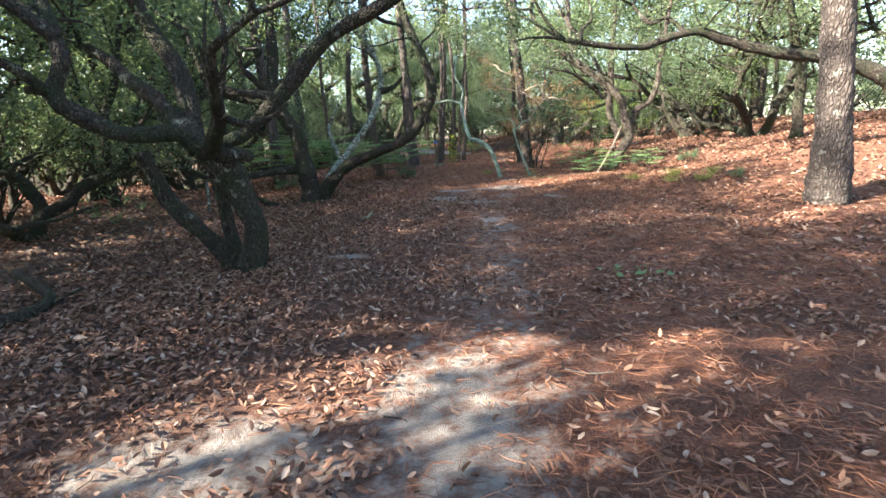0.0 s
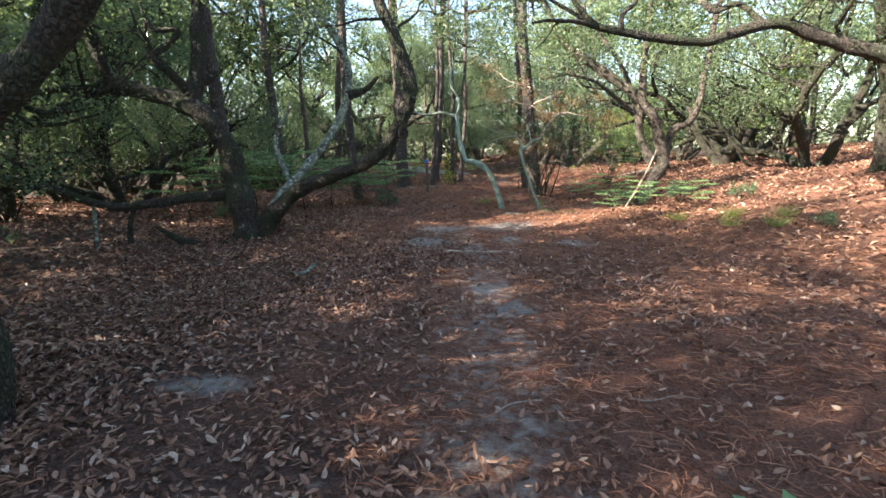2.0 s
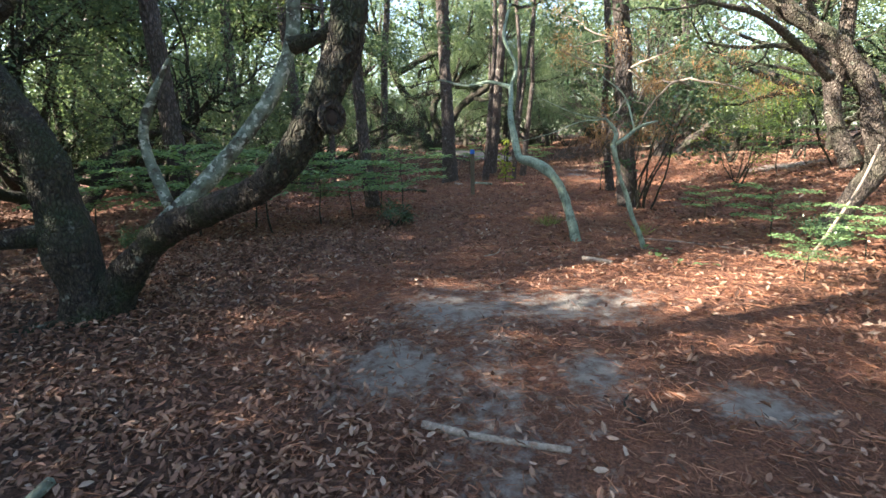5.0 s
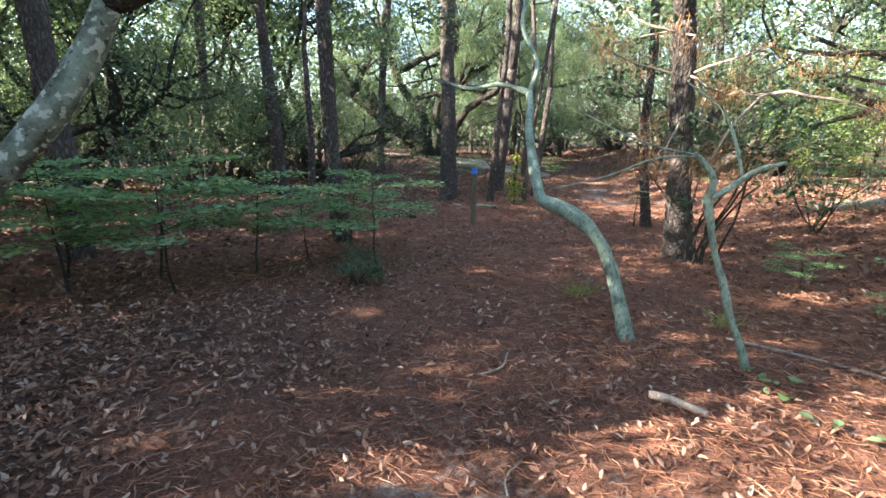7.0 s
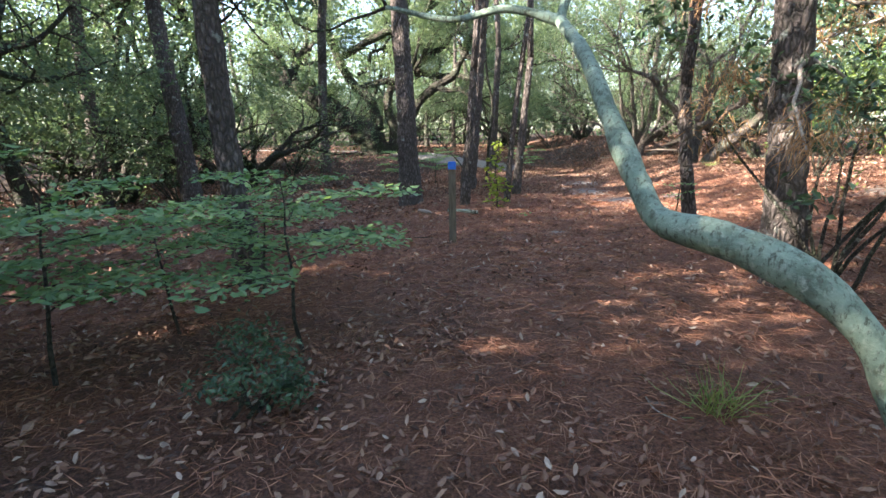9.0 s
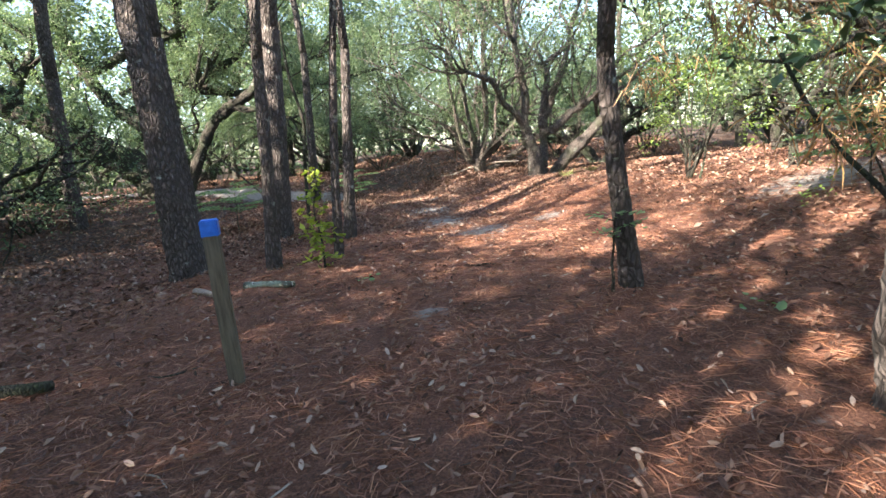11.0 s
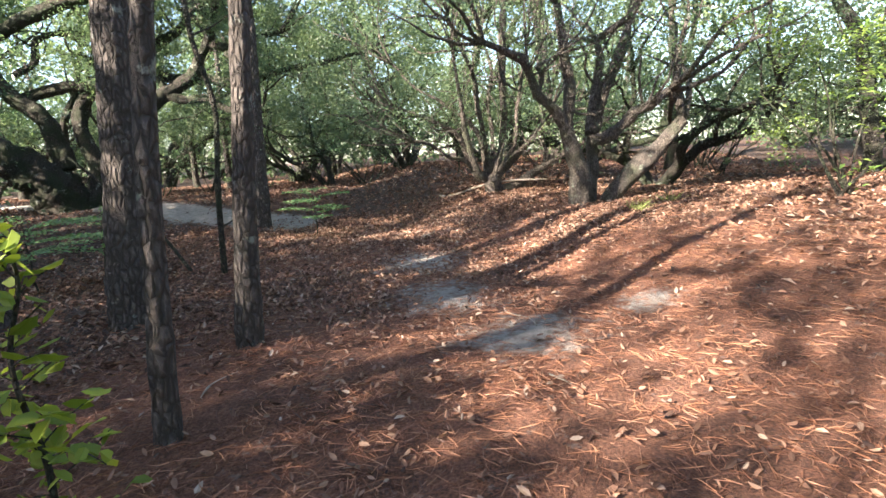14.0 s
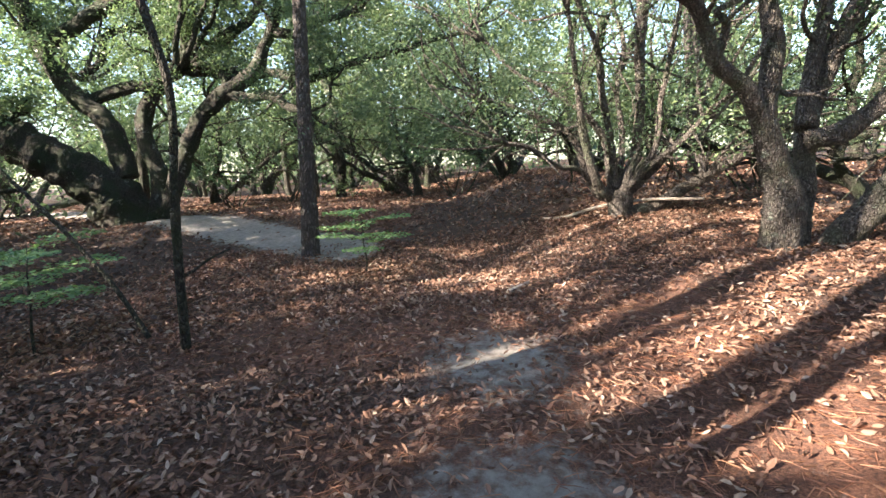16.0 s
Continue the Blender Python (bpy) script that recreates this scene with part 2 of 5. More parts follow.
# ---- mesh helpers ----
def mesh_of(name, verts, faces, mat, smooth=True):
    """A mesh from an array of corners and a list of face arrays, each with its own number of sides."""
    me = bpy.data.meshes.new(name)
    verts = np.asarray(verts, dtype=np.float32)
    faces = [np.asarray(f, dtype=np.int32) for f in (faces if isinstance(faces, list) else [faces]) if len(f)]
    loops = np.concatenate([f.ravel() for f in faces])
    sizes = np.concatenate([np.full(len(f), f.shape[1], dtype=np.int32) for f in faces])
    me.vertices.add(len(verts))
    me.vertices.foreach_set("co", verts.ravel())
    me.loops.add(len(loops))
    me.loops.foreach_set("vertex_index", loops)
    me.polygons.add(len(sizes))
    me.polygons.foreach_set("loop_start", np.concatenate([[0], np.cumsum(sizes)[:-1]]).astype(np.int32))
    me.polygons.foreach_set("use_smooth", np.full(len(sizes), smooth))
    me.update(calc_edges=True)
    me.validate()
    me.materials.append(mat)
    return me


def part(name, me, parent, label="", kind=""):
    ob = new(name, me)
    ob.parent = parent
    return tagged(ob, label=label, kind=kind)


def spline(points, spacing):
    """A smooth line through points of (x, y, z, radius)."""
    p = np.array(points, dtype=float)
    p = np.vstack([2 * p[0] - p[1], p, 2 * p[-1] - p[-2]])
    out = []
    for i in range(1, len(p) - 2):
        n = max(2, int(np.linalg.norm(p[i + 1, :3] - p[i, :3]) / spacing))
        for k in range(n):
            t = k / n
            a, b, c, d = p[i - 1], p[i], p[i + 1], p[i + 2]
            out.append(0.5 * (2 * b + (c - a) * t + (2 * a - 5 * b + 4 * c - d) * t * t + (3 * b - a - 3 * c + d) * t ** 3))
    out.append(p[-2])
    out = np.array(out)
    out[:, 3] = np.maximum(out[:, 3], 0.002)
    return out


def tube(line, sides=12, lump=0.12, grain=0.0, seed=0, freq=3.0):
    """Corners and quads of a round limb along a line of (x, y, z, radius), with lumps and ridged bark."""
    n = len(line)
    tan = np.gradient(line[:, :3], axis=0)
    tan /= np.linalg.norm(tan, axis=1, keepdims=True) + 1e-9
    ref = np.array([1.0, 0.1, 0.05]) if abs(tan[0, 2]) > 0.7 else np.array([0.05, 0.1, 1.0])
    side = np.cross(tan[0], ref)
    side /= np.linalg.norm(side)
    verts = np.empty((n, sides, 3))
    ang = np.linspace(0, 2 * math.pi, sides, endpoint=False)
    for i in range(n):
        side = side - tan[i] * np.dot(side, tan[i])
        side /= np.linalg.norm(side) + 1e-9
        up = np.cross(tan[i], side)
        r = np.full(sides, line[i, 3])
        if lump or grain:
            for k in range(sides):
                q = line[i, :3] + line[i, 3] * (math.cos(ang[k]) * side + math.sin(ang[k]) * up)
                f = 1 + lump * noise.noise(Vector(q * freq + seed))
                if grain:
                    g = noise.noise(Vector((q[0] * 26, q[1] * 26, q[2] * 7 + seed)))
                    f += grain * (0.5 - 1.6 * abs(g)) + grain * 0.4 * noise.noise(Vector(q * 22))
                r[k] *= f
        verts[i] = line[i, :3] + r[:, None] * (np.cos(ang)[:, None] * side + np.sin(ang)[:, None] * up)
    idx = np.arange(n * sides).reshape(n, sides)
    a, b = idx[:-1], idx[1:]
    quads = np.stack([a, np.roll(a, -1, 1), np.roll(b, -1, 1), b], -1).reshape(-1, 4)
    v = np.vstack([verts.reshape(-1, 3), line[0, :3], line[-1, :3] + tan[-1] * line[-1, 3] * 0.4])
    base, top = n * sides, n * sides + 1
    tri = [(idx[0, (k + 1) % sides], idx[0, k], base) for k in range(sides)] + [(idx[-1, k], idx[-1, (k + 1) % sides], top) for k in range(sides)]
    return v, quads, np.array(tri)


class Pile:
    """Gathers tubes into one mesh."""

    def __init__(self):
        self.v, self.q, self.t, self.n = [], [], [], 0

    def add(self, tubed):
        v, q, t = tubed
        self.v.append(v)
        self.q.append(q + self.n)
        self.t.append(t + self.n)
        self.n += len(v)

    def mesh(self, name, mat):
        return mesh_of(name, np.vstack(self.v), [np.vstack(self.q), np.vstack(self.t)], mat)


def frames(rng, n, up_bias):
    """Random axes for n leaves: along, across and normal; up_bias turns the normals upward."""
    nrm = rng.normal(size=(n, 3))
    nrm[:, 2] = np.abs(nrm[:, 2]) + up_bias
    nrm /= np.linalg.norm(nrm, axis=1, keepdims=True)
    al = rng.normal(size=(n, 3))
    al -= nrm * (al * nrm).sum(1, keepdims=True)
    al /= np.linalg.norm(al, axis=1, keepdims=True) + 1e-9
    return al, np.cross(nrm, al), nrm


def leaf_mesh(name, centres, rng, length, width, mat, up_bias=0.3, fold=0.25, rich=False):
    """Leaves at the centres: folded diamonds, or six-cornered folded blades where rich."""
    c = np.asarray(centres, dtype=float)
    n = len(c)
    al, ac, nr = frames(rng, n, up_bias)
    s = rng.uniform(0.65, 1.3, n)[:, None]
    L, W = al * s * length / 2, ac * s * width / 2
    H = nr * s * width * fold
    if rich:
        curl = nr * (rng.uniform(-0.1, 0.28, n)[:, None] * length * s)
        v = np.stack([c - L + curl, c - 0.45 * L - W * 0.85 + H, c + 0.4 * L - W + H, c + L + curl, c + 0.4 * L + W + H, c - 0.45 * L + W * 0.85 + H], 1)
        i = np.arange(n)[:, None] * 6
        f = np.concatenate([i + np.array([[0, 3, 2, 1]]), i + np.array([[0, 5, 4, 3]])])
    else:
        v = np.stack([c - L, c - W + H, c + L, c + W + H], 1)
        i = np.arange(n)[:, None] * 4
        f = np.concatenate([i + np.array([[0, 2, 1]]), i + np.array([[0, 3, 2]])])
    return mesh_of(name, v.reshape(-1, 3), [f], mat, False)


def blade_mesh(name, roots, tips, width, mat, rng):
    """Thin bent blades from roots to tips."""
    a, b = np.asarray(roots, dtype=float), np.asarray(tips, dtype=float)
    n = len(a)
    d = b - a
    w = np.cross(d, rng.normal(size=(n, 3)))
    w *= width / 2 / (np.linalg.norm(w, axis=1, keepdims=True) + 1e-9)
    m = a + 0.55 * d + rng.normal(size=(n, 3)) * 0.06 * np.linalg.norm(d, axis=1, keepdims=True)
    v = np.stack([a - w, a + w, m + w * 0.9, m - w * 0.9, b], 1).reshape(-1, 3)
    i = np.arange(n)[:, None] * 5
    return mesh_of(name, v, [i + np.array([[0, 1, 2, 3]]), i + np.array([[3, 2, 4]])], mat, False)


def clumps(rng, tips, per, radius, flat=0.7):
    t = np.repeat(np.asarray(tips, dtype=float), per, axis=0)
    off = rng.normal(size=t.shape) * radius * 0.55
    off[:, 2] *= flat
    return t + off


# ---- the lie of the land ----
def ease(a, b, v):
    t = np.clip((np.asarray(v, dtype=float) - a) / (b - a), 0, 1)
    return t * t * (3 - 2 * t)


def height(x, y):
    x, y = np.asarray(x, dtype=float), np.asarray(y, dtype=float)
    z = 0.18 * ease(7.5, 12, y) + 0.55 * ease(29, 35, y)
    z = z + 0.42 * ease(3.6, 6.5, x) * ease(21, 26.5, y) - 0.22 * ease(0.2, -2.0, x) * ease(20, 24, y) * (1 - ease(29, 34, y))
    z = z - 0.1 * ease(3, 5, x) * (1 - ease(9, 13, y)) + 1.2 * np.clip((x - 4.5) / 8.5, 0, 1) * ease(4, 12, y) * (1 - ease(20, 28, y))
    far = np.hypot(x, y - 16)
    z = z + 0.5 * ease(32, 70, far) + 0.035 * np.sin(1.1 * x + 0.6) * np.sin(0.9 * y) + 0.02 * np.sin(2.7 * x) * np.cos(2.3 * y + 1)
    return z


def axis_steps(lo, hi, fine, reach):
    mid = list(np.arange(lo, hi, fine))
    out, s = [], fine
    while (out[-1] if out else 0) < reach:
        s *= 1.22
        out.append((out[-1] if out else 0) + s)
    return np.array([lo - v for v in reversed(out)] + mid + [mid[-1] + v for v in out])


PATHLINE = np.array([(-0.3, -3), (0.0, 0), (0.3, 3), (0.6, 6), (0.75, 9), (0.5, 11.5), (0.3, 14), (1.0, 17), (2.0, 20), (3.2, 23), (3.6, 26), (3.4, 30)])
TRACK = np.array([(1.7, 30.6), (1.0, 31.25), (-0.3, 32.45), (-1.9, 33.75), (-4.3, 35.7), (-7.5, 38.7), (-10.8, 40.7), (-20, 46)])


def path_distance(x, y, along=PATHLINE):
    best = np.full(np.shape(x), 1e9)
    for (ax, ay), (bx, by) in zip(along[:-1], along[1:]):
        dx, dy = bx - ax, by - ay
        t = np.clip(((x - ax) * dx + (y - ay) * dy) / (dx * dx + dy * dy), 0, 1)
        best = np.minimum(best, np.hypot(x - ax - t * dx, y - ay - t * dy))
    return best


# bare sand: x, y, half length, half width
SAND = [(-0.1, 2.1, 0.45, 0.9), (-1.2, 1.9, 0.7, 0.35), (0.72, 7.5, 0.22, 0.38), (0.1, 9.9, 0.45, 0.4), (2.13, 9.62, 0.28, 0.2), (1.3, 9.9, 0.25, 0.3), (-1.2, 5.6, 0.3, 0.15),
        (0.4, 10.9, 0.5, 0.45), (1.3, 11.1, 0.7, 0.4), (0.9, 7.0, 0.2, 0.25), (3.4, 22.8, 0.5, 0.4), (3.1, 24.0, 0.5, 0.5), (3.3, 25.6, 0.5, 0.6),
        (4.6, 22.9, 0.3, 0.2), (7.8, 20.6, 1.2, 0.5), (1.5, 19.34, 0.12, 0.12)]


def sand_at(x, y):
    s = 0.3 * np.exp(-(path_distance(x, y) / 0.5) ** 2) * (1 - 0.85 * ease(11, 13, y))
    s = np.maximum(s, 0.75 * (1 - ease(0.35, 0.95, path_distance(x, y, TRACK))))
    for cx, cy, a, b in SAND:
        s = np.maximum(s, 0.6 * np.exp(-(((x - cx) / a) ** 2 + ((y - cy) / b) ** 2) * 0.8))
    return s


def value_noise(x, y, scale, seed):
    r = np.random.default_rng(seed).random((64, 64))
    u, v = np.asarray(x) * scale + 500, np.asarray(y) * scale + 500
    i, j = np.floor(u).astype(int), np.floor(v).astype(int)
    fu, fv = u - i, v - j
    fu, fv = fu * fu * (3 - 2 * fu), fv * fv * (3 - 2 * fv)
    g = lambda a, b: r[a % 64, b % 64]
    return (g(i, j) * (1 - fu) + g(i + 1, j) * fu) * (1 - fv) + (g(i, j + 1) * (1 - fu) + g(i + 1, j + 1) * fu) * fv


def needles_at(x, y):
    """Share of pine straw against oak leaves."""
    n = 0.75 * value_noise(x, y, 0.45, 3) + 0.35 * value_noise(x, y, 1.3, 4)
    bias = 0.42 * ease(-0.9, 1.6, x) * (1 - 0.5 * ease(14, 18, y)) + 0.42 * ease(10, 13, y) - 0.3 * ease(-1, -3, x) * (1 - ease(11, 15, y)) - 0.8 * ease(22.0, 26, y)
    return np.clip((n + bias - 0.3) * 1.7, 0, 1)


def build_ground():
    xs, ys = axis_steps(-8, 10, 0.15, 900), axis_steps(-3, 36, 0.15, 900)
    X, Y = np.meshgrid(xs, ys)
    near = np.exp(-(np.hypot(X - 1, (Y - 16) * 0.5) / 12) ** 2)
    Z = height(X, Y) + near * 0.035 * (value_noise(X, Y, 2.2, 1) - 0.5) + near * 0.03 * (value_noise(X, Y, 5, 2) - 0.5)
    n, m = len(xs), len(ys)
    idx = np.arange(n * m).reshape(m, n)
    quads = np.stack([idx[:-1, :-1], idx[:-1, 1:], idx[1:, 1:], idx[1:, :-1]], -1).reshape(-1, 4)
    me = mesh_of("ground", np.stack([X, Y, Z], -1).reshape(-1, 3), [quads], GROUND)
    for name, field in (("sand", sand_at(X, Y)), ("needles", needles_at(X, Y))):
        a = me.attributes.new(name, "FLOAT", "POINT")
        a.data.foreach_set("value", field.ravel().astype(np.float32))
    tagged(new("ground", me), "forest floor of brown leaf litter, pine straw and bare grey sand", "ground", kind="structure")


build_ground()


# ---- trees ----
def grow(rng, start, way, radius, length, level, pile, tips, droop=0.0, wild=0.35, thick=0.012):
    """A crooked branch that forks; gathers its tubes and the tips that bear leaves."""
    n = max(4, int(length / 0.22))
    p, d, r = np.array(start, dtype=float), np.array(way, dtype=float), radius
    d /= np.linalg.norm(d)
    line = [(*p, r)]
    for i in range(n):
        d = d + rng.normal(size=3) * wild * (0.6 if level == 0 else 1) * math.sqrt(length / n / 0.22) * 0.75
        d[2] += 0.05 - droop
        d /= np.linalg.norm(d)
        p = p + d * length / n
        r = radius * (1 - 0.62 * (i + 1) / n)
        line.append((*p, r))
        if level < 2 and i > n * (0.3 if level == 0 else 0.2) and rng.random() < (0.42 if level == 0 else 0.5):
            out = d + rng.normal(size=3) * 0.75
            grow(rng, p, out, r * 0.6, length * rng.uniform(0.35, 0.65), level + 1, pile, tips, droop, wild, thick)
        if level >= 1 and i > n * 0.4:
            tips.append(p.copy())
    if level == 0:
        grow(rng, p, d + rng.normal(size=3) * 0.5, r, length * 0.5, 1, pile, tips, droop, wild, thick)
    tips.append(p.copy())
    if radius > thick:
        pile.add(tube(np.array(line), 7 if level == 0 else (5 if level == 1 else 3), 0.1 if level == 0 else 0, 0, rng.random() * 50))


def top_level(name, at, label, category, group=""):
    e = new(name)
    e.empty_display_size = 0.3
    e.matrix_world = Matrix.Translation(at)
    return tagged(e, label, category, group)


def wild_oak(seed, tall, spread, stems, leaf, per, low=1.1, thick=0.0, name="live_oak"):
    """A many-stemmed crooked oak with its own crown. thick: how thin its branches may get."""
    rng = np.random.default_rng(seed)
    tree = new(name)
    twigs, tips = Pile(), []
    for k in range(stems):
        a = 2 * math.pi * (k + rng.uniform(-0.3, 0.3)) / stems
        lean = rng.uniform(0.35, 0.85) * spread
        r0 = rng.uniform(0.09, 0.16)
        p, d = np.array([0.1 * math.cos(a), 0.1 * math.sin(a), -0.15]), np.array([lean * math.cos(a), lean * math.sin(a), 1.0])
        line, n = [(*p, r0 * 1.5)], int(tall * 0.6 / 0.3)
        for i in range(n):
            d = d + rng.normal(size=3) * 0.26
            d[2] = max(d[2], 0.25)
            d /= np.linalg.norm(d)
            p = p + d * 0.3
            r = r0 * (1 - 0.55 * (i + 1) / n)
            line.append((*p, r))
            if i > 2 and rng.random() < 0.45:
                grow(rng, p, d * 0.4 + rng.normal(size=3) * 0.7 + np.array([0, 0, 0.15]), r * 0.6, rng.uniform(0.9, 2.0) * spread ** 0.5, 0, twigs, tips, 0.0, 0.35, thick)
        t = tube(spline(line, 0.15), 9, 0.2, 0.06, seed)
        part("stem", mesh_of("stem", t[0], [t[1], t[2]], OAK_BARK), tree)
        for _ in range(3):
            grow(rng, p, d + rng.normal(size=3) * 0.6, r, rng.uniform(1.2, 2.2), 0, twigs, tips, 0.0, 0.35, thick)
    part("branchwork", twigs.mesh("branchwork", OAK_BARK), tree, kind="stuff")
    tips = [t for t in tips if t[2] > low]
    part("crown", leaf_mesh("crown", clumps(rng, tips, per, 0.5), rng, leaf, leaf * 0.52, OAK_LEAF), tree, "small dark green leaves", "stuff")
    return tree


def canopy_oak(seed, bare, leaf, per):
    """A slender oak with its crown held high."""
    rng = np.random.default_rng(seed)
    tree = new("oak_tree")
    twigs, tips = Pile(), []
    p, d, line = np.array([0.0, 0.0, -0.15]), np.array([0.1, 0.0, 1.0]), []
    for i in range(int(bare / 0.4) + 1):
        line.append((*p, 0.14 * (1.3 if i == 0 else 1 - 0.04 * i)))
        d = d + rng.normal(size=3) * 0.13
        d[2] = max(d[2], 0.8)
        d /= np.linalg.norm(d)
        p = p + d * 0.4
        if i > 6 and rng.random() < 0.5:
            grow(rng, p, rng.normal(size=3) + np.array([0, 0, 0.4]), 0.05, rng.uniform(1.4, 2.4), 0, twigs, tips, 0.0, 0.3, 0.02)
    t = tube(spline(line, 0.15), 10, 0.15, 0.08, seed)
    part("trunk", mesh_of("trunk", t[0], [t[1], t[2]], OAK_BARK), tree)
    for k in range(7):
        a = 2 * math.pi * k / 7 + rng.uniform(-0.3, 0.3)
        grow(rng, p, (math.cos(a), math.sin(a), rng.uniform(0.2, 1.3)), 0.08, rng.uniform(1.9, 3.1), 0, twigs, tips, 0.0, 0.3, 0.02)
    part("branchwork", twigs.mesh("branchwork", OAK_BARK), tree, kind="stuff")
    tips = [t for t in tips if t[2] > bare * 0.72]
    part("crown", leaf_mesh("crown", clumps(rng, tips, per, 0.55), rng, leaf, leaf * 0.55, OAK_LEAF), tree, "dense green leaves", "stuff")
    return tagged(tree, "added slender dark oak, its high dense crown for shade and cover", "tree", "tall oaks of the wood")


def pine(name, at, line, label, tall=13.0, crown=True, seed=0, sides=20, ring=0.07, category="pine tree", group=""):
    """A pine whose plated trunk follows line, then goes on to its top, with a high thin crown. The line is relative to its base."""
    rng = np.random.default_rng(seed + 77)
    tree = top_level(name, at, label, category, group)
    pts = [tuple(p) for p in line]
    (ax, ay, az, _), (bx, by, bz, br) = pts[-2], pts[-1]
    d = np.array([bx - ax, by - ay, bz - az])
    d = d / d[2]
    d[:2] *= 0.5
    pts = [(pts[0][0], pts[0][1], pts[0][2] - 0.25, pts[0][3] * 1.35), (pts[0][0], pts[0][1], pts[0][2] + 0.02, pts[0][3] * 1.12)] + pts[1:]
    low = spline(pts, ring)
    part("trunk", (lambda t: mesh_of("trunk", t[0], [t[1], t[2]], PINE_BARK))(tube(low, sides, 0.1, 0.19, seed)), tree)
    up = [pts[-1]]
    while up[-1][2] < tall:
        q = up[-1]
        k = (tall - q[2]) / tall
        up.append((q[0] + d[0] * 1.2 + rng.normal() * 0.06, q[1] + d[1] * 1.2 + rng.normal() * 0.06, q[2] + 1.2, max(0.03, br * (0.25 + k))))
    t = tube(spline(up, 0.5), 10, 0.05, 0.04, seed)
    part("upper_trunk", mesh_of("upper_trunk", t[0], [t[1], t[2]], PINE_BARK), tree)
    if crown:
        pile, tips = Pile(), []
        for q in up[1:]:
            if q[2] > tall * 0.5:
                for _ in range(3):
                    a = rng.uniform(0, 2 * math.pi)
                    grow(rng, q[:3], (math.cos(a), math.sin(a), 0.25), 0.04, rng.uniform(1.0, 2.3) * (1.25 - 0.6 * q[2] / tall), 1, pile, tips, 0.0, 0.22)
        part("branchwork", pile.mesh("branchwork", PINE_BARK), tree, kind="stuff")
        root = clumps(rng, tips, 9, 0.24)
        tip = root + rng.normal(size=root.shape) * 0.12
        part("needles", blade_mesh("needles", root, tip, 0.035, PINE_NEEDLE, rng), tree, "long green needles", "stuff")
    return tree


def limbed_oak(name, label, limbs, mat, seed, leaf_from=2.4, twig_count=3, per=60, leaf=0.07, bare=(), sides=20, pale=(), close=(), skin=None):
    """A hero oak: limbs are named lines of (x, y, z, radius) in the world; twigs and leaves grow from the limbs' ends."""
    rng = np.random.default_rng(seed)
    at = Vector(limbs["stem"][0][:3])
    tree = top_level(name, at, label, "tree")
    off = np.array([*at, 0])
    twigs, tips = Pile(), []
    for k, line in limbs.items():
        near = k in close
        fine = spline([tuple(np.array(p) - off) for p in line], 0.018 if near else 0.045)
        if k == "stem":
            fine[0, 2] -= 0.12
        t = tube(fine, 56 if near else (sides if line[0][3] > 0.06 else 8), 0.3, 0.24 if near else (0.13 if line[0][3] > 0.06 else 0.06), seed + len(k))
        part("trunk" if k == "stem" else "limb", mesh_of("trunk" if k == "stem" else "limb", t[0], [t[1], t[2]], (skin or LICHEN) if k in pale else mat), tree)
        if k in bare:
            continue
        end, before = fine[-1], fine[-6]
        d = end[:3] - before[:3]
        for _ in range(twig_count):
            grow(rng, end[:3], d / np.linalg.norm(d) + rng.normal(size=3) * 0.5, end[3] * 0.8, rng.uniform(1.0, 2.2), 0, twigs, tips)
        for _ in range(twig_count):
            i = int(len(fine) * rng.uniform(0.45, 0.95))
            if fine[i, 2] + at.z > leaf_from - 0.7:
                grow(rng, fine[i, :3], rng.normal(size=3) * 0.8 + np.array([0, 0, 0.5]), fine[i, 3] * 0.35, rng.uniform(0.7, 1.5), 0 if rng.random() < 0.5 else 1, twigs, tips)
    if twigs.n:
        part("branchwork", twigs.mesh("branchwork", mat), tree, kind="stuff")
        tips = [t for t in tips if t[2] + at.z > leaf_from]
        if tips and per:
            part("crown", leaf_mesh("crown", clumps(rng, tips, per, 0.34), rng, leaf, leaf * 0.5, OAK_LEAF), tree, "small dark green leaves", "stuff")
    return tree


